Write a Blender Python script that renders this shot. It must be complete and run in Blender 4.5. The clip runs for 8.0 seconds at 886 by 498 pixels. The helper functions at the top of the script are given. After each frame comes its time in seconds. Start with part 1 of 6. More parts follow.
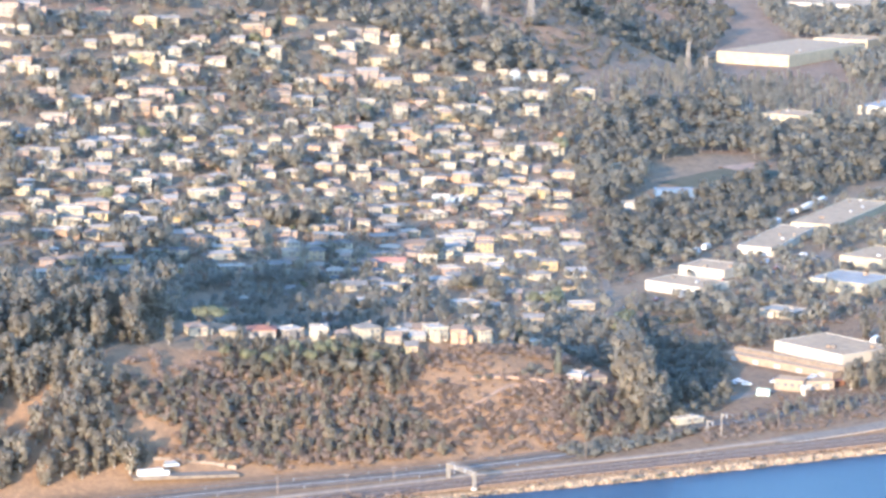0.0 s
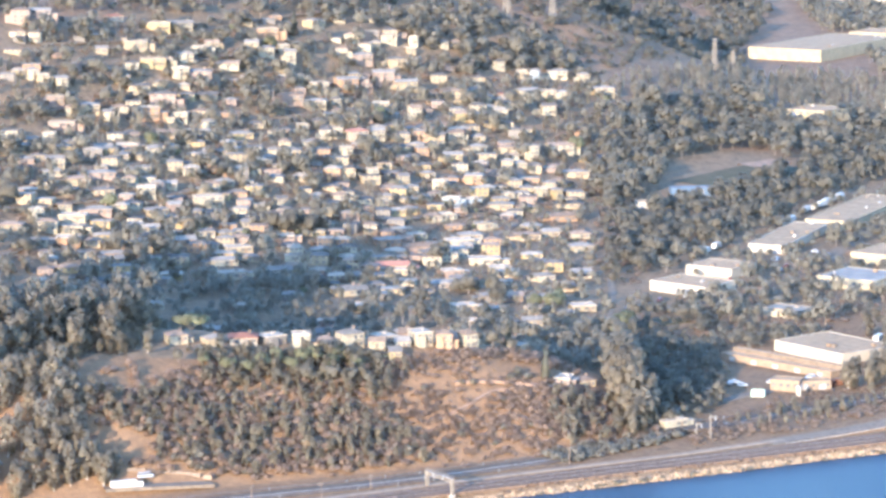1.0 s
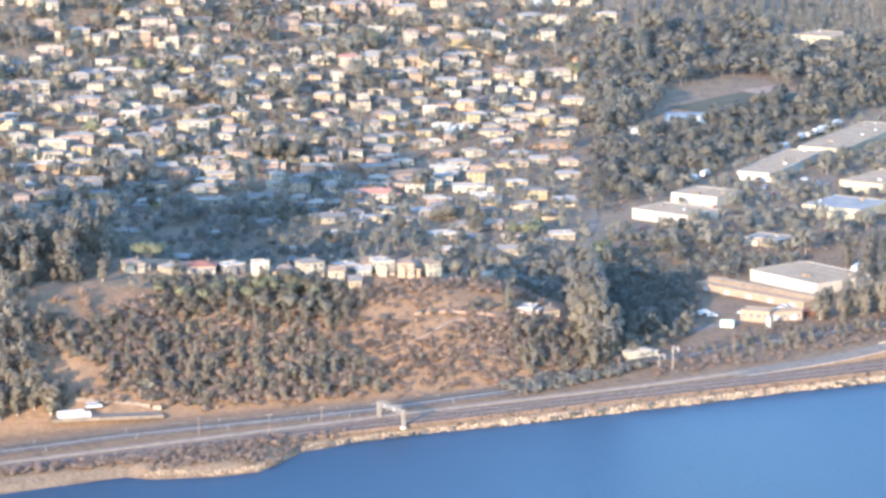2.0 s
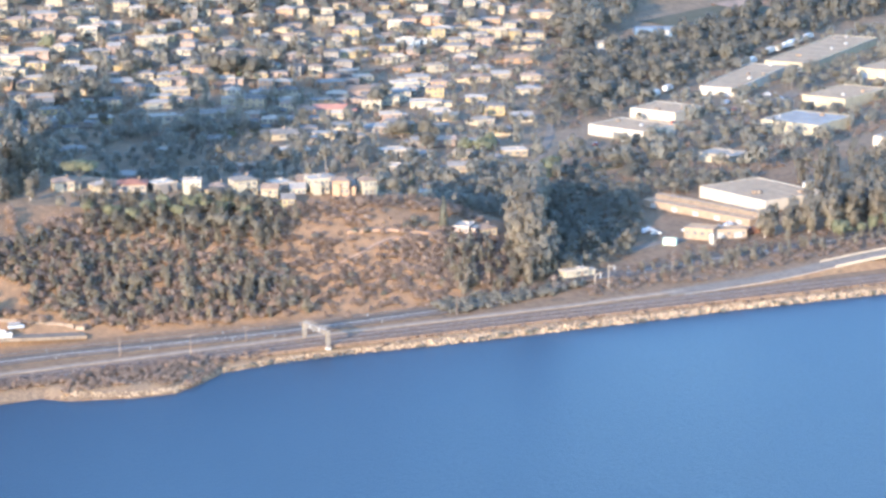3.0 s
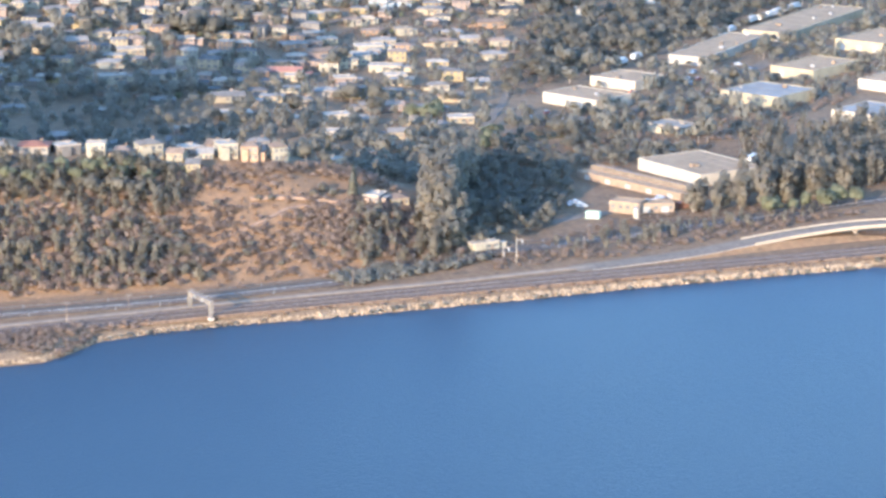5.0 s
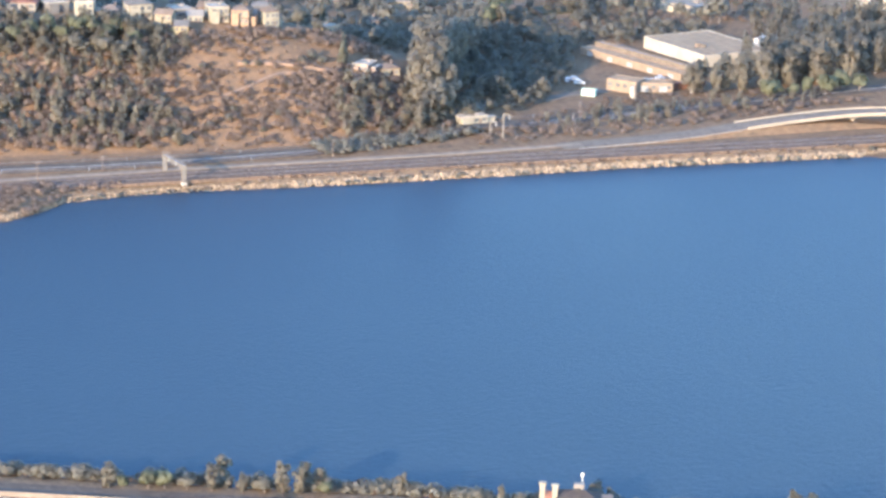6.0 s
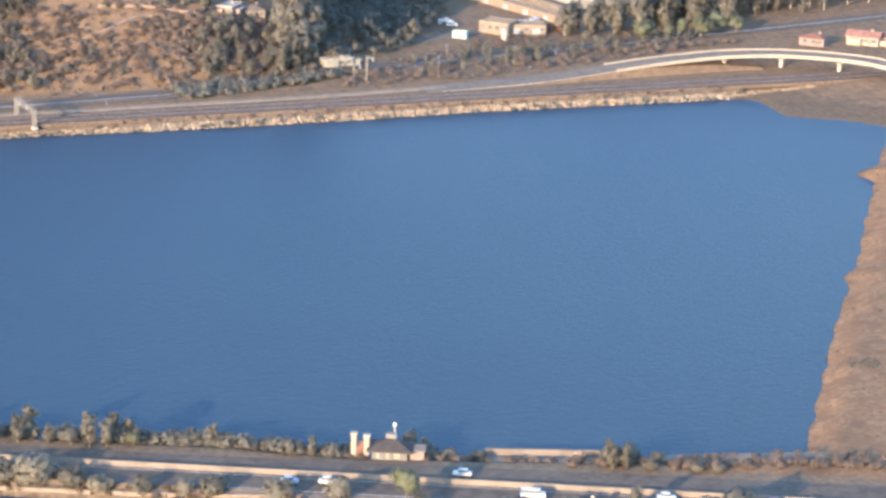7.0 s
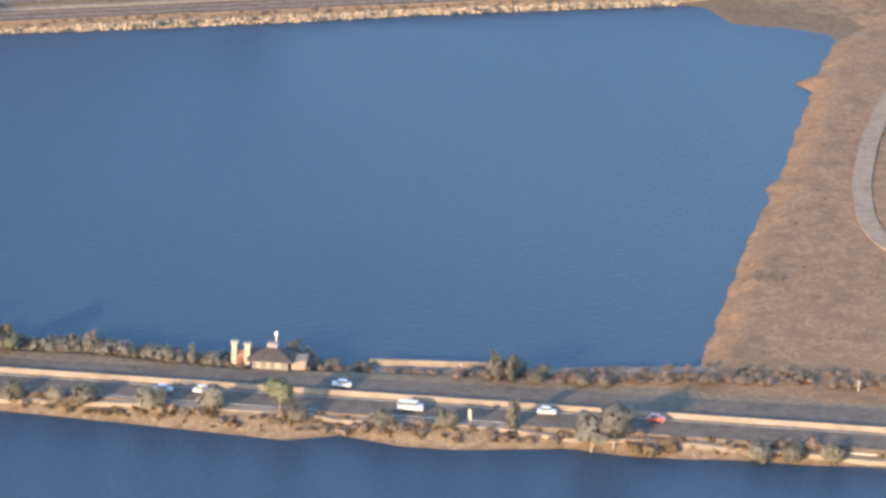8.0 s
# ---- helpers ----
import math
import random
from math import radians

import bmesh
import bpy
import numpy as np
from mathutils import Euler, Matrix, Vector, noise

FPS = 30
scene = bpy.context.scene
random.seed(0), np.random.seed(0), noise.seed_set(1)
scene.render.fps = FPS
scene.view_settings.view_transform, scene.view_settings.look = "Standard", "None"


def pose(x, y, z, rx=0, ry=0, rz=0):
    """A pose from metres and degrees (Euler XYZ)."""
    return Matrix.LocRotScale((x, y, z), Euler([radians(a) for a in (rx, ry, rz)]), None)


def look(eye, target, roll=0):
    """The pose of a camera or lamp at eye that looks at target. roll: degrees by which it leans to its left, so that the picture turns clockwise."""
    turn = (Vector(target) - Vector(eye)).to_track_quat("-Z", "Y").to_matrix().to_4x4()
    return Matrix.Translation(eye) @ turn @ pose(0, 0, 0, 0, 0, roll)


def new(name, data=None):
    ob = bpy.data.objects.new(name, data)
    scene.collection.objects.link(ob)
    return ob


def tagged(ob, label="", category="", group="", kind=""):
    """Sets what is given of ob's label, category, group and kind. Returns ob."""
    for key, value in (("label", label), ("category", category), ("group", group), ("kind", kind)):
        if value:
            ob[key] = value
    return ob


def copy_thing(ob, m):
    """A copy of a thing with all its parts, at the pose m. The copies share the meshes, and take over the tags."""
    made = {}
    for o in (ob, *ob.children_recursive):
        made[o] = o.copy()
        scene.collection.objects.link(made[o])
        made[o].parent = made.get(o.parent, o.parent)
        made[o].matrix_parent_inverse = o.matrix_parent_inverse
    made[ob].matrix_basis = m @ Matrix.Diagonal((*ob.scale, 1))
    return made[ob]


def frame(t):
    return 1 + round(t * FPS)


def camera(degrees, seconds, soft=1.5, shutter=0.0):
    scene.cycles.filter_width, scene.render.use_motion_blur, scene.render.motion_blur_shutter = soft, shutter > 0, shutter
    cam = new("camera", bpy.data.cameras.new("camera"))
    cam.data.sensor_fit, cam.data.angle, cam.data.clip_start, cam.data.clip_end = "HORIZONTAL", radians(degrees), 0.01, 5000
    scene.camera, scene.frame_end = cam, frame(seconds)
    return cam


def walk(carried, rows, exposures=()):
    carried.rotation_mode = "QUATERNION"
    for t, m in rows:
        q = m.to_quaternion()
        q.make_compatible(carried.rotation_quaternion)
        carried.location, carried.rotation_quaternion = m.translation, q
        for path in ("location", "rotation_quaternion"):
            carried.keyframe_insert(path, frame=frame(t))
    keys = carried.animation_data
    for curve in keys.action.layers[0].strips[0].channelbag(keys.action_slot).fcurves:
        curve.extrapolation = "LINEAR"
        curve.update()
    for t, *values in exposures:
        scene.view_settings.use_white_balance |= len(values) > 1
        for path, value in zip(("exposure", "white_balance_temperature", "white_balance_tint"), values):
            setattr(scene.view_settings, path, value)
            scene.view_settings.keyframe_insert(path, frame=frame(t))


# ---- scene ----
# the camera: level flight at a steady speed, turning by hand; rows of seconds, yaw to the left of +y, pitch, roll
cam = camera(18.0, 8.0, soft=3.0)
START, SPEED = Vector((-462.69, -918.99, 257.75)), Vector((39.00, 0.00, -1.444))
TURNS = [
    (0.0, -26.035, -9.045, 0.836),
    (0.5, -25.348, -8.856, 0.588),
    (1.0, -24.618, -9.032, -0.255),
    (1.5, -23.853, -10.065, 0.063),
    (1.7, -23.810, -10.291, -0.154),
    (2.8, -23.133, -11.879, -0.413),
    (3.0, -23.100, -12.337, -0.484),
    (3.5, -23.053, -12.941, -0.146),
    (4.0, -22.569, -12.804, -0.368),
    (4.2, -22.336, -12.871, 0.010),
    (5.3, -20.685, -13.440, 0.389),
    (5.5, -20.255, -14.082, 0.908),
    (5.8, -19.766, -15.226, 2.382),
    (6.0, -19.527, -15.822, 1.958),
    (6.5, -19.944, -16.457, 0.966),
    (6.7, -20.399, -16.438, 1.112),
    (7.0, -20.373, -16.984, 2.057),
    (7.5, -19.846, -18.062, 2.256),
    (8.0, -19.614, -19.008, 2.556),
    ]


def pointed(t, yaw, pitch, roll):
    eye = START + SPEED * t
    y, p = radians(yaw), radians(pitch)
    ahead = Vector((-math.sin(y) * math.cos(p), math.cos(y) * math.cos(p), math.sin(p)))
    return (t, look(eye, eye + ahead * 1000, roll))


walk(cam, [pointed(*row) for row in TURNS], exposures=[(0.0, 3.02, 5330, 14), (3.0, 2.92, 5350, 13), (5.5, 2.78, 5400, 13), (7.0, 2.63, 5800, 14), (8.0, 2.54, 6200, 14)])

# ---- light: a low morning sun behind the camera's shoulder, clear sky ----
SUN_FROM = Vector((-0.77, -0.64, 0.0)).normalized()
SUN_UP = radians(13.0)
world = bpy.data.worlds.new("sky")
scene.world = world
world.use_nodes = True
wn = world.node_tree.nodes
sky = wn.new("ShaderNodeTexSky")
sky.sky_type = "NISHITA"
sky.sun_disc = False
sky.sun_elevation = SUN_UP
sky.sun_rotation = math.atan2(SUN_FROM.x, SUN_FROM.y)
sky.air_density, sky.dust_density, sky.ozone_density = 1.15, 0.7, 3.6
wn["Background"].inputs["Strength"].default_value = 0.15
world.node_tree.links.new(sky.outputs["Color"], wn["Background"].inputs["Color"])
sun = new("sun", bpy.data.lights.new("sun", "SUN"))
sun.data.energy = 2.1
sun.data.angle = radians(0.6)
sun.data.color = (1.0, 0.75, 0.46)
sun.matrix_world = look((SUN_FROM.x * 100, SUN_FROM.y * 100, math.tan(SUN_UP) * 100), (0, 0, 0))

# ---- materials ----


def material(name, base, vary=(), scale=1.0, rough=0.9, bump=0.0, bump_scale=None, per_object=0.0, per_island=0.0, metal=0.0, detail=6.0):
    """A surface of one base colour, mottled towards the others by noise of that size in metres."""
    m = bpy.data.materials.new(name)
    m.use_nodes = True
    nt = m.node_tree
    n, link = nt.nodes, nt.links.new
    bsdf = n["Principled BSDF"]
    bsdf.inputs["Roughness"].default_value = rough
    bsdf.inputs["Metallic"].default_value = metal
    bsdf.inputs["Specular IOR Level"].default_value = 0.5 if rough < 0.6 else 0.06
    where = n.new("ShaderNodeNewGeometry").outputs["Position"]
    colour = n.new("ShaderNodeRGB").outputs[0]
    colour.default_value = (*base, 1)
    for k, other in enumerate(vary):
        tex = n.new("ShaderNodeTexNoise")
        tex.inputs["Scale"].default_value = (1.0 / scale) * (3.1 ** k)
        tex.inputs["Detail"].default_value = detail
        tex.inputs["Roughness"].default_value = 0.6
        link(where, tex.inputs["Vector"])
        ramp = n.new("ShaderNodeMapRange")
        ramp.inputs["From Min"].default_value, ramp.inputs["From Max"].default_value = 0.42, 0.62
        link(tex.outputs["Fac"], ramp.inputs["Value"])
        mix = n.new("ShaderNodeMix")
        mix.data_type = "RGBA"
        link(ramp.outputs[0], mix.inputs["Factor"])
        link(colour, mix.inputs["A"])
        mix.inputs["B"].default_value = (*other, 1)
        colour = mix.outputs["Result"]
    for amount, source in ((per_object, "o"), (per_island, "i")):
        if amount:
            rnd = n.new("ShaderNodeObjectInfo").outputs["Random"] if source == "o" else n.new("ShaderNodeNewGeometry").outputs["Random Per Island"]
            rng = n.new("ShaderNodeMapRange")
            rng.inputs["To Min"].default_value, rng.inputs["To Max"].default_value = 1 - amount, 1 + amount
            link(rnd, rng.inputs["Value"])
            hsv = n.new("ShaderNodeHueSaturation")
            link(rng.outputs[0], hsv.inputs["Value"])
            link(colour, hsv.inputs["Color"])
            colour = hsv.outputs["Color"]
    link(colour, bsdf.inputs["Base Color"])
    if bump:
        tex = n.new("ShaderNodeTexNoise")
        tex.inputs["Scale"].default_value = 1.0 / (bump_scale or scale * 0.3)
        tex.inputs["Detail"].default_value = 5
        link(where, tex.inputs["Vector"])
        bp = n.new("ShaderNodeBump")
        bp.inputs["Strength"].default_value = 0.8
        bp.inputs["Distance"].default_value = bump
        link(tex.outputs["Fac"], bp.inputs["Height"])
        link(bp.outputs["Normal"], bsdf.inputs["Normal"])
    return m


M_DRY = material("dry_grass", (0.215, 0.126, 0.067), ((0.14, 0.09, 0.053), (0.255, 0.15, 0.078), (0.165, 0.102, 0.058)), 9, bump=0.5, bump_scale=2.5)
M_TOWNSOIL = material("town_soil", (0.165, 0.112, 0.068), ((0.108, 0.082, 0.053), (0.205, 0.14, 0.084)), 12, bump=0.4, bump_scale=3)
M_FLAT = material("scrubby_flat", (0.165, 0.1, 0.056), ((0.112, 0.076, 0.047), (0.205, 0.128, 0.07)), 9, bump=0.4, bump_scale=2)
M_FILL = material("landfill_soil", (0.225, 0.12, 0.06), ((0.145, 0.082, 0.044), (0.275, 0.154, 0.078), (0.165, 0.094, 0.05)), 15, bump=0.25, bump_scale=3, detail=9)
M_MUD = material("wet_mud", (0.125, 0.08, 0.046), ((0.09, 0.062, 0.038), (0.15, 0.098, 0.056)), 7, rough=0.85, bump=0.1)
M_BANK = material("dry_reeds", (0.16, 0.108, 0.066), ((0.115, 0.08, 0.053), (0.2, 0.136, 0.08)), 4, bump=0.4, bump_scale=1.2)
M_HEATH = material("far_hillside", (0.175, 0.11, 0.068), ((0.118, 0.084, 0.056), (0.215, 0.138, 0.083)), 22, bump=0.6, bump_scale=4)
M_ASPHALT = material("worn_asphalt", (0.108, 0.08, 0.058), ((0.083, 0.063, 0.048), (0.132, 0.1, 0.072)), 7, rough=0.85, bump=0.02)
M_STREET = material("pale_street_asphalt", (0.16, 0.122, 0.088), ((0.125, 0.097, 0.073), (0.19, 0.146, 0.103)), 6, rough=0.9)
M_PAINT = material("road_paint", (0.42, 0.4, 0.35), ((0.28, 0.26, 0.23),), 1.5)
M_BALLAST = material("rail_ballast", (0.132, 0.088, 0.06), ((0.1, 0.07, 0.05), (0.17, 0.115, 0.078)), 4, bump=0.15, bump_scale=0.6)
M_DIRT = material("pale_dirt_track", (0.26, 0.19, 0.128), ((0.2, 0.15, 0.105),), 4, bump=0.1)
M_GRAVEL = material("grey_gravel", (0.225, 0.155, 0.098), ((0.18, 0.125, 0.082), (0.255, 0.178, 0.112)), 7, bump=0.1)
M_CONCRETE = material("pale_concrete", (0.4, 0.335, 0.26), ((0.32, 0.265, 0.21), (0.46, 0.39, 0.31)), 4, bump=0.02)
M_BARRIER = material("sunbleached_barrier_concrete", (0.22, 0.166, 0.118), ((0.17, 0.13, 0.095),), 5)
M_ROCK = material("riprap_stone", (0.28, 0.198, 0.12), ((0.215, 0.155, 0.098),), 2.5, bump=0.1, per_island=0.35)
M_PARAPET = material("cream_parapet_concrete", (0.34, 0.27, 0.19), ((0.28, 0.225, 0.16),), 6, bump=0.02)
M_DARKROOF = material("weathered_dark_roof", (0.075, 0.06, 0.05), ((0.055, 0.046, 0.04),), 2, rough=0.9)
M_STEEL = material("rusty_rail_steel", (0.2, 0.15, 0.12), ((0.12, 0.09, 0.075),), 2, rough=0.5, metal=0.6)
M_GALV = material("galvanised_steel", (0.36, 0.34, 0.31), ((0.29, 0.275, 0.25),), 1.5, rough=0.5, metal=0.3)
M_GANTRY = material("pale_painted_steel", (0.23, 0.195, 0.155), ((0.18, 0.155, 0.125),), 1.2, rough=0.6)
M_PYLON = material("weathered_pylon_steel", (0.22, 0.19, 0.155), ((0.17, 0.148, 0.122),), 3, rough=0.6)
M_WOOD = material("weathered_pole_wood", (0.2, 0.15, 0.11), ((0.13, 0.1, 0.08),), 1)
M_GLASS = material("window_glass", (0.1, 0.1, 0.1), ((0.16, 0.15, 0.135),), 3, rough=0.15)
M_LAWN = material("playing_field_grass", (0.075, 0.066, 0.038), ((0.1, 0.08, 0.048),), 12)
M_PITCH = material("bare_infield", (0.28, 0.18, 0.115), ((0.21, 0.145, 0.1),), 5)
M_BARK = material("grey_bark", (0.26, 0.21, 0.165), ((0.18, 0.145, 0.115),), 0.8, bump=0.05)
M_PALEBARK = material("pale_gum_bark", (0.42, 0.36, 0.29), ((0.26, 0.21, 0.17),), 1.2)


def leafy(name, base, other):
    """Leaves: some of the light comes through them."""
    m = material(name, base, (other,), 7.0, rough=0.8, per_object=0.16, per_island=0.06, detail=3)
    n, link = m.node_tree.nodes, m.node_tree.links.new
    bsdf = n["Principled BSDF"]
    through_ = n.new("ShaderNodeBsdfTranslucent")
    link(bsdf.inputs["Base Color"].links[0].from_socket, through_.inputs["Color"])
    mix = n.new("ShaderNodeMixShader")
    mix.inputs["Fac"].default_value = 0.6
    link(bsdf.outputs[0], mix.inputs[1])
    link(through_.outputs[0], mix.inputs[2])
    link(mix.outputs[0], n["Material Output"].inputs["Surface"])
    return m


M_GUM = leafy("gum_leaves", (0.285, 0.245, 0.18), (0.23, 0.2, 0.155))
M_OAK = leafy("dark_green_leaves", (0.24, 0.215, 0.165), (0.195, 0.18, 0.145))
M_GREEN = leafy("fresh_green_leaves", (0.255, 0.245, 0.145), (0.21, 0.205, 0.13))
M_SCRUB = leafy("dry_grey_scrub", (0.315, 0.228, 0.165), (0.26, 0.195, 0.15))
M_OLIVE = leafy("olive_grey_leaves", (0.275, 0.235, 0.168), (0.225, 0.197, 0.148))
M_REED = leafy("straw_reeds", (0.28, 0.195, 0.112), (0.215, 0.152, 0.093))
M_CYPRESS = leafy("cypress_needles", (0.2, 0.19, 0.138), (0.165, 0.158, 0.12))

PAINT_NAMES = ("white", "cream", "pale yellow", "tan orange", "beige pink", "grey", "pale blue", "white")
PAINTS = [material("house_paint_" + n.replace(" ", "_"), c, (tuple(v * 0.86 for v in c),), 2.5, rough=0.75, per_object=0.1) for n, c in (
    ("white", (0.298, 0.253, 0.178)), ("cream", (0.285, 0.228, 0.148)), ("yellow", (0.285, 0.217, 0.114)), ("orange", (0.274, 0.176, 0.108)),
    ("pink", (0.244, 0.178, 0.137)), ("grey", (0.182, 0.158, 0.132)), ("blue", (0.240, 0.261, 0.265)), ("stucco", (0.298, 0.244, 0.182)))]
ROOFS = [material("shingle_roof_" + n, c, (tuple(v * 0.75 for v in c),), 1.6, rough=0.9, per_object=0.25) for n, c in (
    ("grey", (0.2, 0.175, 0.145)), ("brown", (0.22, 0.16, 0.115)), ("pale", (0.3, 0.25, 0.19)), ("dark", (0.13, 0.115, 0.1)), ("red", (0.27, 0.13, 0.09)))]
M_WHITEWALL = material("white_warehouse_paint", (0.37, 0.315, 0.235), ((0.31, 0.265, 0.2),), 6, rough=0.7)
M_CREAMWALL = material("cream_warehouse_paint", (0.33, 0.265, 0.165), ((0.27, 0.22, 0.14),), 5, rough=0.75)
M_ORANGEWALL = material("faded_orange_wall", (0.25, 0.178, 0.118), ((0.195, 0.145, 0.1),), 3, rough=0.8)
M_FLATROOF = material("pale_gravel_roof", (0.25, 0.175, 0.106), ((0.205, 0.145, 0.09), (0.29, 0.205, 0.124)), 9, rough=0.9)
M_BLUEROOF = material("blue_grey_roof", (0.2, 0.19, 0.17), ((0.15, 0.143, 0.13),), 8, rough=0.7)
M_DOOR = material("grey_roller_door", (0.3, 0.28, 0.25), ((0.24, 0.225, 0.2),), 2, rough=0.6)
M_CARWHITE = material("white_car_paint", (0.46, 0.42, 0.36), (), 1, rough=0.35)
M_CARGREY = material("grey_car_paint", (0.3, 0.31, 0.33), (), 1, rough=0.3)
M_CARRED = material("red_car_paint", (0.34, 0.09, 0.06), (), 1, rough=0.3)
M_RUBBER = material("tyre_rubber", (0.03, 0.03, 0.03), (), 1, rough=0.9)

M_WATER = bpy.data.materials.new("lagoon_water")
M_WATER.use_nodes = True
_n, _l = M_WATER.node_tree.nodes, M_WATER.node_tree.links.new
_b = _n["Principled BSDF"]
_b.inputs["Base Color"].default_value = (0.02, 0.06, 0.12, 1)
_b.inputs["Roughness"].default_value = 0.42
_b.inputs["IOR"].default_value = 1.33
_b.inputs["Specular IOR Level"].default_value = 0.11
_pos = _n.new("ShaderNodeNewGeometry").outputs["Position"]
_silt = _n.new("ShaderNodeTexNoise")
_silt.inputs["Scale"].default_value = 0.012
_silt.inputs["Detail"].default_value = 4
_l(_pos, _silt.inputs["Vector"])
_mix = _n.new("ShaderNodeMix")
_mix.data_type = "RGBA"
_mix.inputs["A"].default_value = (0.024, 0.039, 0.056, 1)
_mix.inputs["B"].default_value = (0.03, 0.047, 0.065, 1)
_l(_silt.outputs["Fac"], _mix.inputs["Factor"])
_l(_mix.outputs["Result"], _b.inputs["Base Color"])
_wave = _n.new("ShaderNodeTexNoise")
_wave.inputs["Scale"].default_value = 0.45
_wave.inputs["Detail"].default_value = 7
_wave.inputs["Roughness"].default_value = 0.62
_l(_pos, _wave.inputs["Vector"])
_bp = _n.new("ShaderNodeBump")
_bp.inputs["Strength"].default_value = 0.6
_bp.inputs["Distance"].default_value = 0.42
_l(_wave.outputs["Fac"], _bp.inputs["Height"])
_l(_bp.outputs["Normal"], _b.inputs["Normal"])

# ---- shape helpers ----


def mesh_of(name, verts, faces, *mats):
    me = bpy.data.meshes.new(name)
    me.from_pydata([tuple(v) for v in verts], [], [tuple(f) for f in faces])
    for m in mats:
        me.materials.append(m)
    me.update()
    return me


def part(name, bm, mat, parent=None, label=""):
    """Links a bmesh or a mesh as one object, under a thing or a part."""
    if isinstance(bm, bmesh.types.BMesh):
        bmesh.ops.recalc_face_normals(bm, faces=bm.faces)
        me = bpy.data.meshes.new(name)
        bm.to_mesh(me)
        bm.free()
        me.materials.append(mat)
    else:
        me = bm
        if not me.materials:
            me.materials.append(mat)
    ob = new(name, me)
    ob.parent = parent
    if label:
        ob["label"] = label
    return ob


def box(bm, cx, cy, cz, sx, sy, sz, turn=0.0, bevel=0.0):
    """A box by its middle and size."""
    g = bmesh.ops.create_cube(bm, size=1.0, matrix=Matrix.Translation((cx, cy, cz)) @ Matrix.Rotation(turn, 4, "Z") @ Matrix.Diagonal((sx, sy, sz, 1)))
    if bevel:
        edges = list({e for v in g["verts"] for e in v.link_edges})
        bmesh.ops.bevel(bm, geom=edges, offset=bevel, segments=2, affect="EDGES")
    return bm


def boxed(*args, **kw):
    return box(bmesh.new(), *args, **kw)


def beam(bm, a, b, r, sides=4):
    a, b = Vector(a), Vector(b)
    d = b - a
    m = Matrix.Translation((a + b) / 2) @ d.to_track_quat("Z", "Y").to_matrix().to_4x4()
    bmesh.ops.create_cone(bm, cap_ends=True, segments=sides, radius1=r, radius2=r, depth=d.length, matrix=m)
    return bm


# ---- the lie of the land ----
LAGOON = [(-700,-60), (-300,-30), (-110,-15), (-103,-22), (-80,-28), (-66,-28), (-52,-18), (-42,-8), (-20,-3), (5,-2), (40,-4), (75,-4), (115,-4), (165,-2), (214,-3), (264,-4), (270,-9), (270,-33), (288,-42), (300,-54), (296,-65), (271,-103), (257,-110), (261,-120), (233,-164), (209,-205), (199,-215), (200,-219), (169,-266), (144,-306), (121,-344), (75,-338), (44,-329), (11,-318), (-14,-304), (-39,-294), (-300,-183), (-700,-10)]
BAY = [(-700,-55), (-300,-215), (-46,-332), (-23,-344), (3,-358), (12,-363), (25,-363), (36,-372), (48,-377), (73,-382), (84,-389), (108,-398), (140,-410), (600,-600), (3000,-1600), (3000,-4500), (-4500,-4500), (-4500,1500)]
def seg_d(px,py,poly):
    best=np.full(px.shape,1e9);ins=np.zeros(px.shape,bool);n=len(poly)
    for i in range(n):
        (ax,ay),(bx,by)=poly[i],poly[(i+1)%n]
        dx,dy=bx-ax,by-ay
        t=np.clip(((px-ax)*dx+(py-ay)*dy)/(dx*dx+dy*dy),0,1)
        best=np.minimum(best,np.hypot(px-ax-t*dx,py-ay-t*dy))
        if ay!=by:
            ins^=((ay>py)!=(by>py))&(px<(bx-ax)*(py-ay)/(by-ay)+ax)
    return np.where(ins,-best,best)
def ss(a,b,x):
    t=np.clip((x-a)/(b-a),0,1);return t*t*(3-2*t)
def hill(x,y):
    crest=np.interp(x,[-400,-150,-100,-50,-30,0,15,60,90,115,160],[38,39,39,37.5,36.5,34,32.5,30.5,25,15,0])
    crest=np.maximum(crest,0)
    yc=np.interp(x,[-400,-100,-50,-30,0,15,60,120],[125,114,138,136,130,126,120,112])
    foot=np.interp(x,[-400,-120,-60,0,80,130,160],[40,46,48,44,42,52,70])
    front=ss(-0.25,1.12,(y-foot)/(yc-foot));front=np.clip((front-ss(-.25,1.12,0))/(1-ss(-.25,1.12,0)),0,1)
    # lee slope built up behind the wood to lengthen the hollow's shade
    back=1-ss(0,1,(y-yc-10)/np.interp(x,[-60,-10],[260,120]))
    # two unseen hills, added left of the view to shade the hollow
    broad=np.maximum(106*np.exp(-(((x+168)/45)**2+((y-215)/66)**2)),80*np.exp(-(((x+205)/50)**2+((y-264)/55)**2)))
    return np.maximum(crest*np.where(y<yc+10,front,back),broad)
def town(x,y):
    s=y-0.5*x
    g=np.interp(s,[280,400,450,520,607,700,765,780,820,893,960,1100,1400,2200],[0,2,6,15,35,44,62,72,82,101,106,96,84,80])
    xh=np.interp(y,[700,850,950,1150,1500],[560,620,700,755,800])
    g=g*(1-ss(-150,150,x-xh))
    far=60*ss(1700,2600,y)*(1-ss(0,900,x-900))
    return g+far
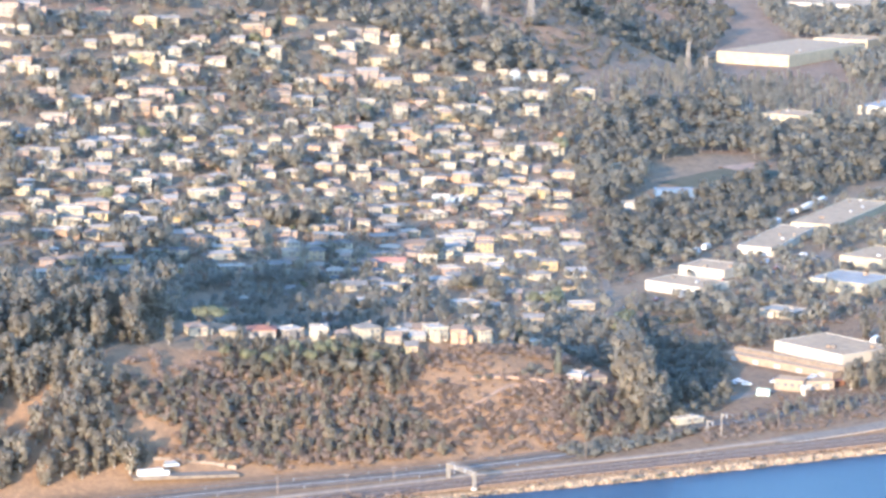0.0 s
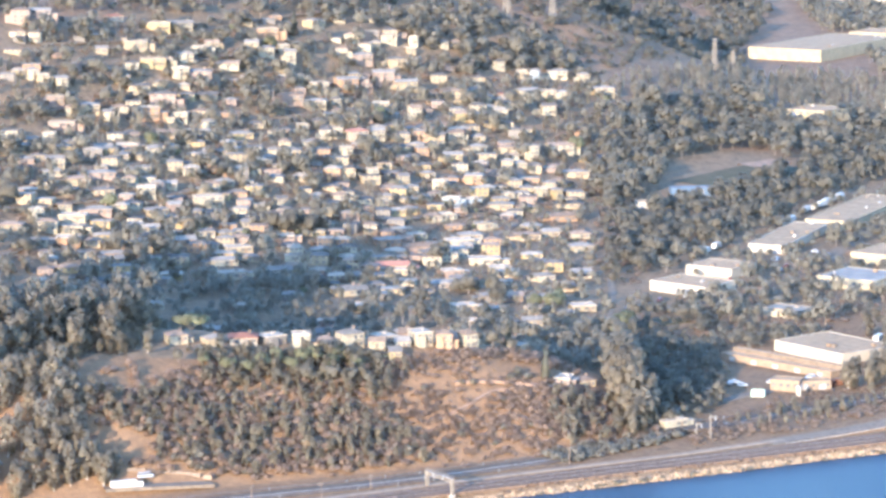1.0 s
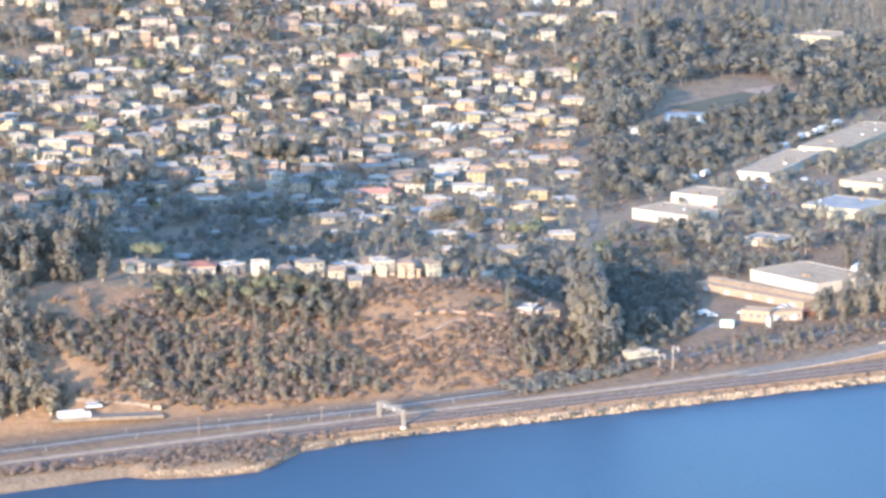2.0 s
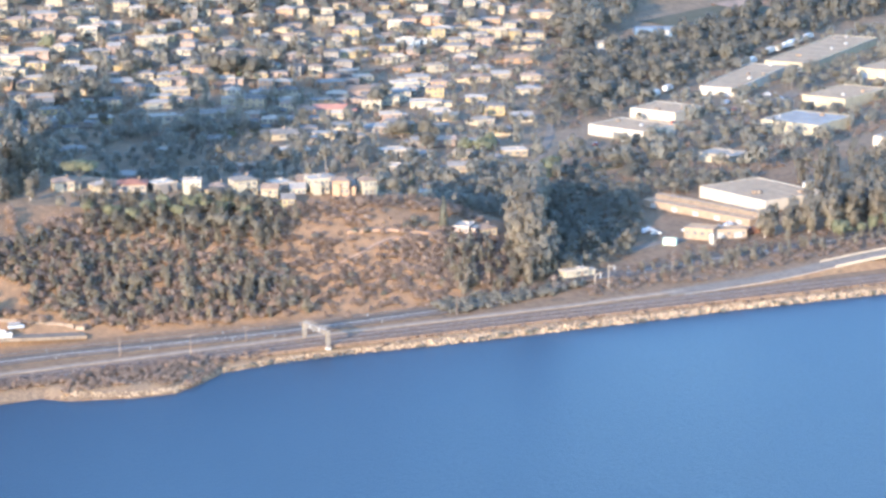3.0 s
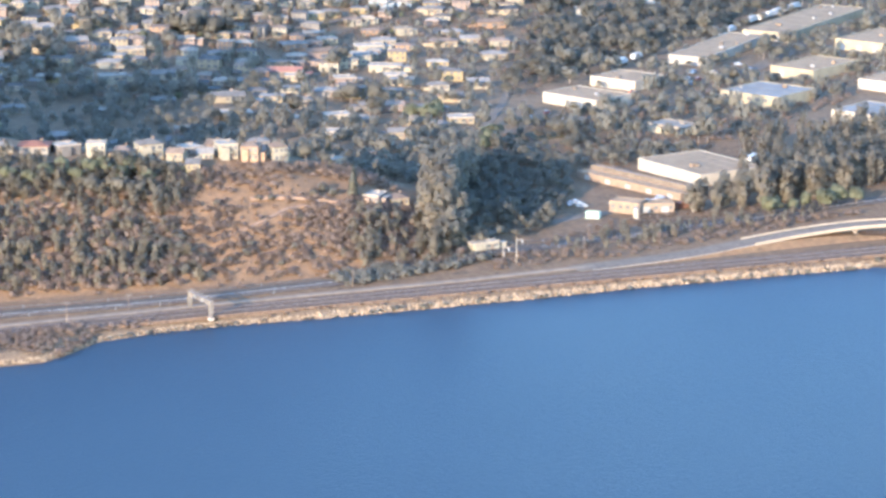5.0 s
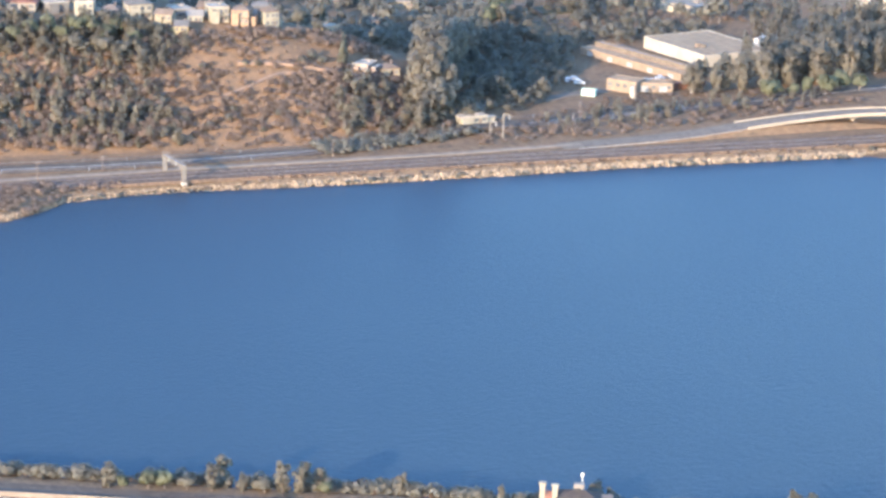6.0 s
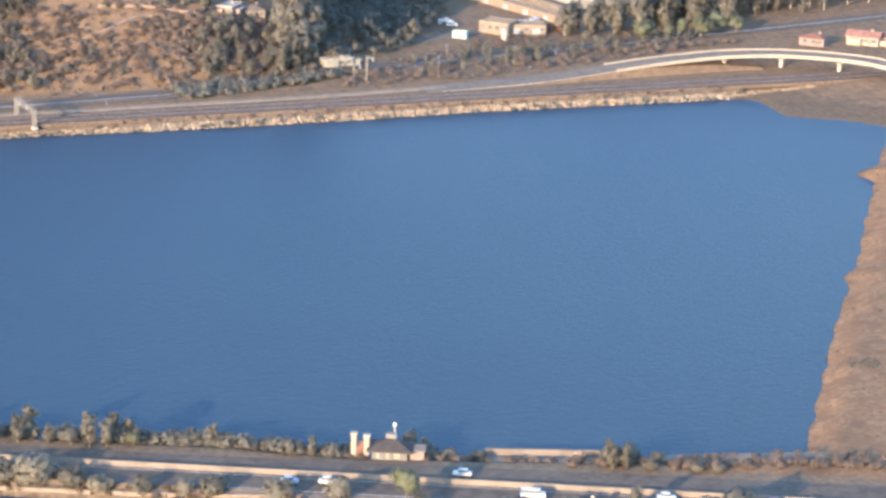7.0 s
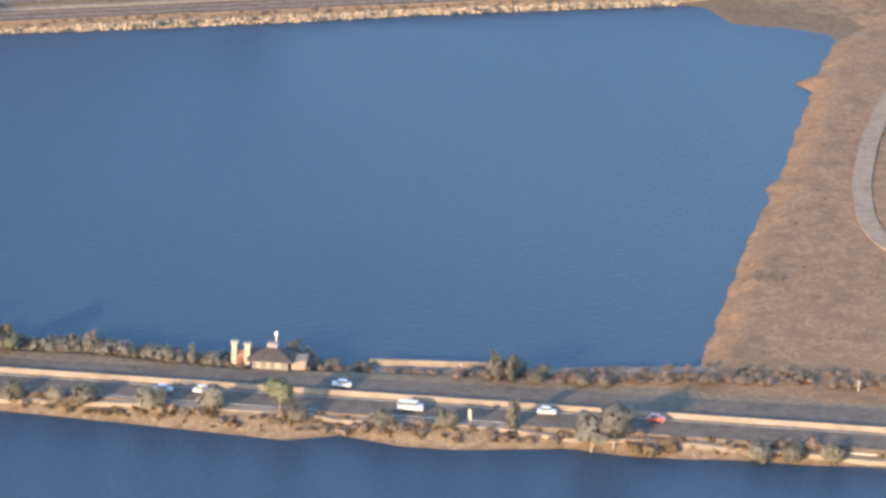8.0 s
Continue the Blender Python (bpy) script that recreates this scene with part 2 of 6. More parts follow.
def height(x,y):
    x=np.asarray(x,float);y=np.asarray(y,float)
    d=np.minimum(seg_d(x,y,LAGOON),seg_d(x,y,BAY))
    d=d+np.where((x>100)&(y<-60)&(d>-6),0.8*np.sin(x*.13+y*.11)*np.sin(y*.19-x*.07)+0.2*np.sin(y*.43+x*.17),0)
    base=3.0+np.maximum(0,y-150)*0.006*ss(150,400,y)
    h=base+hill(x,y)+town(x,y)
    mud=1-ss(20,45,np.hypot(x-300,y+22))
    bank=np.where(d>0,np.minimum(1,d/(7+60*mud)),0)
    lo=np.maximum(-3,d*0.4)
    return np.where(d>0,0.05+bank*(h-0.05),lo)


def ground_z(x, y):
    return float(height(np.array([x]), np.array([y]))[0])


def steps(stops):
    """Grid lines: (from, to, step) stretches end to end."""
    out = []
    for a, b, d in stops:
        out += list(np.arange(a, b, d))
    return np.array(out + [stops[-1][1]])


GX = steps([(-4600, -1000, 300), (-1000, -260, 60), (-260, -110, 3), (-110, 220, 2.6), (220, 420, 4), (420, 900, 9), (900, 1800, 18), (1800, 4600, 250)])
GY = steps([(-4600, -1000, 300), (-1000, -460, 60), (-460, -420, 4), (-420, -285, 1.8), (-285, -60, 4), (-60, -20, 2.5), (-20, 130, 2.4), (130, 460, 8), (460, 1300, 9), (1300, 2200, 20), (2200, 4600, 240)])
gx, gy = np.meshgrid(GX, GY)
rough_ = np.array([noise.noise(Vector((x * 0.07, y * 0.07, 0))) * 0.5 + noise.noise(Vector((x * 0.02, y * 0.02, 5))) for x, y in zip(gx.ravel(), gy.ravel())]).reshape(gx.shape)
gz = height(gx, gy)
gz = gz + np.where(gz > 2.0, rough_ * np.where((gx > 100) & (gy < -60), 0.2, np.clip((gz - 2.5) * 0.12, 0.06, 0.9)), 0)
nx, ny = len(GX), len(GY)
ii, jj = np.meshgrid(np.arange(nx - 1), np.arange(ny - 1))
v0 = (jj * nx + ii).ravel()
quads = np.stack([v0, v0 + 1, v0 + nx + 1, v0 + nx], 1)
ground_me = bpy.data.meshes.new("ground")
ground_me.vertices.add(nx * ny)
ground_me.vertices.foreach_set("co", np.stack([gx, gy, gz], -1).ravel())
ground_me.loops.add(quads.size)
ground_me.loops.foreach_set("vertex_index", quads.ravel())
ground_me.polygons.add(len(quads))
ground_me.polygons.foreach_set("loop_start", np.arange(0, quads.size, 4))
ground_me.polygons.foreach_set("loop_total", np.full(len(quads), 4))
for m in (M_DRY, M_TOWNSOIL, M_FLAT, M_FILL, M_MUD, M_BANK, M_HEATH):
    ground_me.materials.append(m)
cx_, cy_ = (gx[:-1, :-1] + gx[1:, 1:]).ravel() / 2, (gy[:-1, :-1] + gy[1:, 1:]).ravel() / 2
cr = rough_[:-1, :-1].ravel() * 8
cz_ = gz[:-1, :-1].ravel()
kind_ = np.full(len(quads), 1)
kind_[(cy_ + cr < 34) & (cy_ > -120)] = 2
kind_[(cx_ > 118 + cr) & (cy_ < 260) & (cy_ > -40)] = 2
kind_[(cy_ + cr >= 34) & (cy_ < 128 + cr) & (cx_ < 118 + cr)] = 0
kind_[(cy_ - 0.5 * cx_ + cr * 3 > 905) | ((cx_ > 560 + cr * 4) & (cy_ > 780)) | (cy_ > 1250)] = 6
kind_[(cy_ < -40) & (cx_ > 90)] = 3
kind_[(cy_ < -40) & (cy_ + 0.428 * cx_ < -316)] = 5
kind_[(cz_ < 1.0) & (np.hypot(cx_ - 300, cy_ + 22) < 48)] = 4
kind_[(cz_ < 2.4) & (cy_ > -45) & (cy_ < 30) & (np.hypot(cx_ - 300, cy_ + 22) >= 48)] = 5
kind_[cz_ < -0.3] = 4
ground_me.polygons.foreach_set("material_index", kind_)
ground_me.polygons.foreach_set("use_smooth", np.ones(len(quads), bool))
ground_me.update()
ground_me.validate()
ground = tagged(new("ground", ground_me), "dry brown grass slopes, flats and banks", "ground", kind="structure")
water_bm = bmesh.new()
bmesh.ops.create_grid(water_bm, x_segments=40, y_segments=40, size=4600)
tagged(part("water", water_bm, M_WATER), "calm deep blue lagoon and bay water", "water", kind="structure")


def strip(name, line, width, mat, label, category="road", up=0.12, every=4.0, kind="structure", cross=3, level=True):
    """A ribbon laid over the ground along a line of plan points, each (x, y) or (x, y, width)."""
    pts = [Vector((p[0], p[1], p[2] if len(p) > 2 else width)) for p in line]
    rows = []
    for a, b in zip(pts, pts[1:]):
        k = max(1, int((b.xy - a.xy).length / every))
        rows += [a.lerp(b, i / k) for i in range(k)]
    rows.append(pts[-1])
    for _ in range(4):
        rows = [rows[0]] + [(p + q * 2 + r) / 4 for p, q, r in zip(rows, rows[1:], rows[2:])] + [rows[-1]]
    xy = []
    for i, p in enumerate(rows):
        d = (rows[min(i + 1, len(rows) - 1)].xy - rows[max(i - 1, 0)].xy).normalized()
        for c in range(cross + 1):
            s = (c / cross - 0.5) * p.z
            xy.append((p.x - d.y * s, p.y + d.x * s))
    xy = np.array(xy)
    z = height(xy[:, 0], xy[:, 1])
    z = (np.repeat(z.reshape(-1, cross + 1).max(1), cross + 1) if level else z + 0.25) + up + 0.12
    k = cross + 1
    faces = [(i * k + c, (i + 1) * k + c, (i + 1) * k + c + 1, i * k + c + 1) for i in range(len(rows) - 1) for c in range(cross)]
    # skirts down both sides
    v = [(x, y, h) for (x, y), h in zip(xy, z)]
    n0 = len(v)
    v += [(x, y, h - 1.2) for (x, y, h) in v]
    for i in range(len(rows) - 1):
        for c in (0, cross):
            a, b = i * k + c, (i + 1) * k + c
            faces.append((a, b, n0 + b, n0 + a))
    me = mesh_of(name, v, faces, mat)
    bm = bmesh.new()
    bm.from_mesh(me)
    bmesh.ops.recalc_face_normals(bm, faces=bm.faces)
    bm.to_mesh(me)
    bm.free()
    return tagged(new(name, me), label, category, kind=kind)

# ---- roads, tracks and the shore ----
strip("road_shore", [(-420, 19), (-160, 24), (-94, 29.5), (-28, 27.5), (3, 28), (60, 33.5), (98, 44), (132, 57), (186, 66), (245, 76), (285, 84), (420, 112), (700, 170)], 11, M_ASPHALT, "grey two-lane asphalt road along the foot of the hill")
strip("road_line", [(-420, 19), (-160, 24), (-94, 29.5), (-28, 27.5), (3, 28), (60, 33.5), (98, 44), (132, 57), (186, 66), (245, 76), (285, 84), (420, 112)], 0.5, M_PAINT, "worn pale centre line of the road", up=0.16, cross=1)
strip("dirt_track", [(-420, 8), (-160, 9), (-95, 12.5), (-45, 14.5), (0, 17), (55, 18.5), (105, 19.5), (160, 24), (196, 27)], 3.4, M_DIRT, "pale beige dirt service track beside the railway")
strip("rail_bed", [(-420, -6), (-160, 0), (-100, 2.5), (-40, 6), (0, 7.5), (80, 8), (200, 9), (300, 9), (420, 12), (800, 30)], 13, M_BALLAST, "brown gravel ballast bed of the railway", "rail bed")
strip("yard_road", [(108, 52), (150, 88), (190, 106), (222, 111)], 6, M_STREET, "pale cracked yard road", up=0.08)
strip("town_road", [(200, 240), (214, 280), (255, 350), (290, 420), (330, 490), (358, 545), (390, 600)], 4.2, M_STREET, "pale asphalt street up through the town", up=0.1)
strip("oblique_street", [(175, 440), (240, 500), (300, 560), (350, 640), (380, 720)], 5.5, M_STREET, "pale asphalt street between houses", up=0.1)
strip("industrial_road", [(212, 275), (260, 300), (320, 320), (370, 350), (440, 420), (560, 540)], 9, M_STREET, "pale asphalt road between the warehouses", up=0.08)
strip("field_road", [(395, 570), (450, 600), (520, 650), (600, 700), (720, 800)], 6, M_STREET, "pale road beside the playing field", up=0.08)
for k, (s0, x0, x1) in enumerate([(470, -20, 330), (520, -40, 380), (575, -40, 400), (635, -20, 430), (690, 20, 450), (745, 60, 480), (800, 90, 470), (850, 110, 440)]):
    strip("hill_street", [(x, s0 + 0.5 * x + 9 * math.sin(x * 0.02 + k)) for x in range(x0, x1, 25)], 5.5, M_STREET, "narrow pale hillside street", up=0.05)
strip("hill_path", [(22, 70), (45, 78), (58, 86), (72, 86), (90, 80)], 1.6, M_PITCH, "worn pale footpath across the dry slope", "path", up=0.05, cross=1)
strip("slope_path", [(-62, 101), (-40, 97), (-25, 98), (-12, 101)], 2.6, M_PITCH, "worn pale footpath across the dry slope", "path", up=0.05, cross=1)
strip("ridge_path", [(44, 92), (60, 91), (80, 88), (96, 84)], 2.6, M_PITCH, "bare orange earth terrace on the slope", "path", up=0.05, cross=1)
strip("fill_road", [(330, -90), (299, -116), (273, -148), (247, -187), (225, -225), (211, -256), (206, -278), (212, -304), (236, -334)], 5.6, M_GRAVEL, "grey gravel haul road across the fill", up=0.3)
U101, N101, O101 = Vector((0.919, -0.394)), Vector((0.394, 0.919)), Vector((-38.0, -319.0))


def on101(along, across):
    p = O101 + U101 * along + N101 * across
    return (p.x, p.y)


strip("freeway_near_lanes", [(*on101(-420, -5.6), 9.6), (*on101(0, -5.8), 9.8), (*on101(200, -5.6), 9.2), (*on101(700, -6), 9.6)], 9.6, M_ASPHALT, "grey freeway lanes with tree shadows")
strip("freeway_far_lanes", [(*on101(-420, 4.6), 7.5), (*on101(0, 5.2), 8.6), (*on101(90, 6.3), 11), (*on101(200, 7.4), 13.4), (*on101(700, 7.5), 13.4)], 9, M_ASPHALT, "grey freeway lanes")
for off in (-1.4, -9.6, 1.5):
    strip("lane_line", [on101(-400, off), on101(0, off), on101(200, off), on101(600, off)], 0.28, M_PAINT, "white freeway edge line", up=0.15, cross=1)
strip("freeway_shoulder", [on101(-420, -11.8), on101(0, -11.8), on101(200, -11.4), on101(700, -11.6)], 2.0, M_BARRIER, "pale dusty freeway verge", up=0.05, cross=1)

strip("lagoon_verge", [(40, -330.5), (58, -336), (75, -341.5), (98, -347), (122, -352)], 3.6, M_BARRIER, "pale tan verge between freeway and lagoon", "verge", up=0.1, cross=1)

# the median wall, cast in lengths
BARRIER_ME = mesh_of("segment", [(x, y, z) for x in (0, 9.96) for y, z in ((-0.45, 0), (-0.3, 0.35), (-0.14, 1.3), (0.14, 1.3), (0.3, 0.35), (0.45, 0))],
                     [(i, (i + 1) % 6, (i + 1) % 6 + 6, i + 6) for i in range(6)] + [(5, 4, 3, 2, 1, 0), (6, 7, 8, 9, 10, 11)], M_BARRIER)
barrier = tagged(new("median_barrier"), "long sunlit tan concrete freeway median wall", "barrier")
barrier.matrix_basis = pose(*on101(-260, 0), 3.3, 0, 0, math.degrees(math.atan2(U101.y, U101.x)))
for i in range(60):
    ob = part("segment", BARRIER_ME, M_BARRIER, barrier)
    ob.location = (i * 10.0, 0, 0)

def smooth_line(pts, n=12):
    out = []
    P = [Vector(p) for p in pts]
    for i in range(len(P) - 1):
        a, b, c, d = P[max(i - 1, 0)], P[i], P[i + 1], P[min(i + 2, len(P) - 1)]
        for k in range(n):
            t = k / n
            out.append(0.5 * ((2 * b) + (c - a) * t + (2 * a - 5 * b + 4 * c - d) * t * t + (3 * b - a - 3 * c + d) * t ** 3))
    return out + [P[-1]]


def sweep(line, profile, closed=True):
    """A bmesh swept along a line: profile points are (across to the left, up)."""
    v, f = [], []
    k = len(profile)
    for i, p in enumerate(line):
        d = (line[min(i + 1, len(line) - 1)] - line[max(i - 1, 0)]).xy.normalized()
        v += [(p.x - d.y * s, p.y + d.x * s, p.z + h) for s, h in profile]
    for i in range(len(line) - 1):
        f += [(i * k + c, i * k + (c + 1) % k, (i + 1) * k + (c + 1) % k, (i + 1) * k + c) for c in range(k if closed else k - 1)]
    f += [tuple(range(k)), tuple(range((len(line) - 1) * k, len(line) * k))[::-1]]
    return mesh_of("swept", v, f)


# guard rails beside the shore road
ROAD_MID = [(-200, 22.5), (-160, 24), (-94, 29.5), (-28, 27.5), (3, 28), (60, 33.5), (98, 44), (132, 57), (186, 66), (245, 76)]
GUARD_POST = mesh_of("post", [(x, y, z) for z in (-0.4, 0.95) for x, y in ((-0.1, -0.1), (0.1, -0.1), (0.1, 0.1), (-0.1, 0.1))], [(0, 1, 5, 4), (1, 2, 6, 5), (2, 3, 7, 6), (3, 0, 4, 7), (4, 5, 6, 7)], M_GALV)
for off in (-5.9, 5.9):
    fence = tagged(new("guard_rail"), "pale galvanised steel guard rail beside the shore road", "guard rail", "guard rails")
    mid = smooth_line([(x, y, 3.2) for x, y in ROAD_MID], 6)
    line = []
    for i, p in enumerate(mid):
        d = (mid[min(i + 1, len(mid) - 1)] - mid[max(i - 1, 0)]).xy.normalized()
        line.append(Vector((p.x - d.y * off, p.y + d.x * off, 0)))
    line = [Vector((p.x, p.y, ground_z(p.x, p.y) + 0.35)) for p in line]
    part("beam", sweep(line, [(-0.08, 0.5), (0.08, 0.5), (0.03, 0.65), (0.08, 0.8), (-0.08, 0.8), (-0.03, 0.65)]), M_STEEL, fence)
    for p in line[::3]:
        post = part("post", GUARD_POST, M_GALV, fence)
        post.location = p

# rails
for ty in (-2.6, 2.6):
    track = tagged(new("rail_track"), "rusty steel railway track on ballast", "railway track", "railway tracks")
    line = [(-420, -6), (-160, 0), (-100, 2.5), (-40, 6), (0, 7.5), (80, 8), (200, 9), (300, 9), (420, 12)]
    for side in (-0.72, 0.72):
        part("rail", sweep([Vector((x, y + ty + side, 3.45)) for x, y in line], [(-0.08, 0), (0.08, 0), (0.05, 0.17), (-0.05, 0.17)]), M_STEEL, track)
    bm = bmesh.new()
    for (ax, ay), (bx, by) in zip(line[1:-2], line[2:-1]):
        k = max(1, int(abs(bx - ax) / 2.4))
        for i in range(k):
            f = i / k
            box(bm, ax + (bx - ax) * f, ay + (by - ay) * f + ty, 3.43, 0.3, 2.6, 0.14)
    tagged(part("sleeper_bed", bm, M_WOOD, track), kind="stuff")


def scatter_meshes(rng, base_v, base_f, places):
    """Joins many copies of one small shape: places are (x, y, z, sx, sy, sz, turn)."""
    bv = np.array(base_v, float)
    out_v, out_f = [], []
    for k, (x, y, z, sx, sy, sz, a) in enumerate(places):
        c, s = math.cos(a), math.sin(a)
        q = bv * (sx, sy, sz) * (1 + rng.uniform(-0.18, 0.18, bv.shape))
        out_v.append(np.stack([q[:, 0] * c - q[:, 1] * s + x, q[:, 0] * s + q[:, 1] * c + y, q[:, 2] + z], 1))
        out_f += [tuple(i + k * len(bv) for i in f) for f in base_f]
    return np.concatenate(out_v), out_f


def ico(sub=1):
    bm = bmesh.new()
    bmesh.ops.create_icosphere(bm, subdivisions=sub, radius=1.0)
    v, f = [tuple(p.co) for p in bm.verts], [tuple(p.index for p in q.verts) for q in bm.faces]
    bm.free()
    return v, f


ROCK_V, ROCK_F = ico(1)
rng = np.random.default_rng(4)


def along(line, n, spread):
    """n random plan points along a line of points, off it by up to spread."""
    pts = np.array(line, float)
    seg = np.hypot(*np.diff(pts, axis=0).T)
    at = np.sort(rng.uniform(0, seg.sum(), n))
    k = np.searchsorted(np.cumsum(seg), at)
    f = (at - np.concatenate([[0], np.cumsum(seg)])[k]) / seg[k]
    p = pts[k] + (pts[k + 1] - pts[k]) * f[:, None]
    d = (pts[k + 1] - pts[k]) / seg[k][:, None]
    off = rng.uniform(spread[0], spread[1], n)[:, None]
    return p + np.stack([-d[:, 1], d[:, 0]], 1) * off


def rock_bank(line, n, spread, size, label):
    p = along(line, n, spread)
    z = height(p[:, 0], p[:, 1])
    places = [(x, y, max(h, -0.1) + 0.1, *(rng.uniform(0.6, 1.25, 3) * size * (1, 1, 0.75)), rng.uniform(0, 6)) for (x, y), h in zip(p, z)]
    v, f = scatter_meshes(rng, ROCK_V, ROCK_F, places)
    tagged(new("riprap", mesh_of("riprap", v, f, M_ROCK)), label, "rocks", kind="stuff")


FAR_SHORE = [(-42, -8), (-20, -3.5), (5, -2.5), (40, -4), (75, -4), (115, -4), (165, -2), (214, -3), (262, -4)]
rock_bank(FAR_SHORE[3:], 1500, (-0.2, 3.0), 0.78, "pale tan riprap boulders along the water's edge")
rock_bank([(-104, -19), (-80, -27), (-66, -27), (-52, -17), (-42, -8)], 260, (-0.2, 2.2), 0.5, "pale tan riprap boulders along the spit")
rock_bank(FAR_SHORE[:4], 420, (-0.3, 2.6), 0.5, "scattered tan riprap stones among dry weeds at the water's edge")
rock_bank([(262, -2), (285, 1), (300, 2)], 160, (-1, 2.0), 0.55, "pale tan riprap boulders along the mudflat")

# ---- the railway gantry ----


def signal_gantry(x, y, z, span, high, turn):
    g = tagged(new("railway_gantry"), "pale painted steel portal gantry over the railway tracks", "gantry")
    g.matrix_basis = pose(x, y, z, 0, 0, turn)
    for s in (0, 1):
        bm = bmesh.new()
        for dx in (-0.45, 0.45):
            for dy in (-0.35, 0.35):
                box(bm, dx, s * span + dy, high / 2, 0.34, 0.28, high)
        for i in range(5):
            zz = high * (i + 0.5) / 5
            for dy in (-0.35, 0.35):
                box(bm, 0, s * span + dy, zz, 0.9, 0.12, 0.5)
        part("leg", bm, M_GANTRY, g)
        part("footing", boxed(0, s * span, 0.1, 1.8, 1.6, 0.8), M_CONCRETE, g, "concrete footing")
    bm = bmesh.new()
    for dx in (-0.45, 0.45):
        for dz in (0.0, 1.15):
            box(bm, dx, span / 2, high - 0.1 - dz, 0.24, span + 1.0, 0.26)
        k = 8
        for i in range(k):
            a, b = span * i / k, span * (i + 1) / k
            beam(bm, (dx, a, high - 1.25 if i % 2 else high - 0.1), (dx, b, high - 0.1 if i % 2 else high - 1.25), 0.1)
    part("truss", bm, M_GANTRY, g)
    part("walkway", boxed(0, span / 2, high + 0.12, 1.3, span + 1.2, 0.12), M_GANTRY, g)
    for dx in (-0.6, 0.6):
        bm = bmesh.new()
        box(bm, dx, span / 2, high + 1.1, 0.08, span + 1, 0.08)
        for i in range(7):
            box(bm, dx, span * i / 6, high + 0.6, 0.08, 0.08, 1.0)
        part("handrail", bm, M_GANTRY, g)
    for sy in (0.3, 0.68):
        head = part("signal_head", boxed(-0.9, span * sy, high - 0.4, 0.35, 0.7, 1.5, bevel=0.08), M_GALV, g)
        part("hood", boxed(-1.15, span * sy, high - 0.1, 0.25, 0.4, 0.12), M_RUBBER, head)
    return g


signal_gantry(0.6, -0.4, 2.3, 16.6, 6.6, 10)

# ---- overpass ----
DECK = [(100, 19, 3.0), (150, 22.5, 3.1), (196, 26, 3.9), (228, 31, 5.4), (253, 33.5, 6.9), (278, 33.5, 8.0), (300, 28, 8.5), (320, 15, 8.7), (331, 2, 8.6), (343, -22, 8.0), (353, -58, 6.2), (360, -100, 4.2), (364, -130, 3.4)]


deck_line = smooth_line(DECK)
overpass = tagged(new("overpass"), "curving pale concrete road overpass on round piers", "bridge")
for nm, prof, mt in (("deck", [(-5.2, -0.15), (5.2, -0.15), (4.6, -0.9), (3.0, -1.5), (-3.0, -1.5), (-4.6, -0.9)], M_CONCRETE),
                     ("roadway", [(-4.7, -0.1), (4.7, -0.1), (4.7, 0.04), (-4.7, 0.04)], M_STREET),
                     ("parapet", [(-5.2, -0.6), (-4.75, -0.6), (-4.8, 0.6), (-5.1, 0.6)], M_PARAPET),
                     ("parapet", [(4.75, -0.6), (5.2, -0.6), (5.1, 0.6), (4.8, 0.6)], M_PARAPET)):
    part(nm, sweep(deck_line[36 if nm == "parapet" else 12:], prof), mt, overpass)
for px, py, top in ((254, 33.5, 5.6), (277, 33.5, 6.6), (299, 28.5, 7.1), (318, 16.5, 7.3), (337, -9, 7.0), (350, -42, 5.6)):
    bm = bmesh.new()
    z0 = ground_z(px, py) - 0.5
    bmesh.ops.create_cone(bm, cap_ends=True, segments=16, radius1=0.75, radius2=0.75, depth=top - z0, matrix=Matrix.Translation((px, py, (top + z0) / 2)))
    pier = part("pier", bm, M_CONCRETE, overpass)
    bm = bmesh.new()
    bmesh.ops.create_cone(bm, cap_ends=True, segments=16, radius1=0.75, radius2=2.4, depth=1.6, matrix=Matrix.Translation((px, py, top - 0.75)))
    part("pier_head", bm, M_CONCRETE, pier)
bank_line = [p - Vector((0, 0, 4.6 * max(0, i - 26) ** 1.5 / 34 ** 1.5)) for i, p in enumerate(deck_line[8:68])]
part("approach_bank", sweep(bank_line, [(-5.0, -0.35), (5.0, -0.35), (9.5, -4.2), (-11.5, -4.4)]), M_FLAT, overpass)

# ---- buildings ----


def gable(bm, w, d, z, rise, over=0.5):
    """A pitched roof over a w by d plan, its ridge along x, as a closed shell."""
    a, b = w / 2 + over, d / 2 + over
    pts = [(-a, -b, z), (a, -b, z), (a, b, z), (-a, b, z), (-a, 0, z + rise), (a, 0, z + rise)]
    v = [bm.verts.new(p) for p in pts] + [bm.verts.new((p[0], p[1], p[2] + 0.22)) for p in pts]
    for f in ((6, 7, 11, 10), (8, 9, 10, 11), (0, 4, 5, 1), (2, 5, 4, 3), (0, 1, 7, 6), (2, 3, 9, 8), (0, 6, 10, 4), (4, 10, 9, 3), (1, 5, 11, 7), (5, 2, 8, 11)):
        bm.faces.new([v[i] for i in f])
    return bm


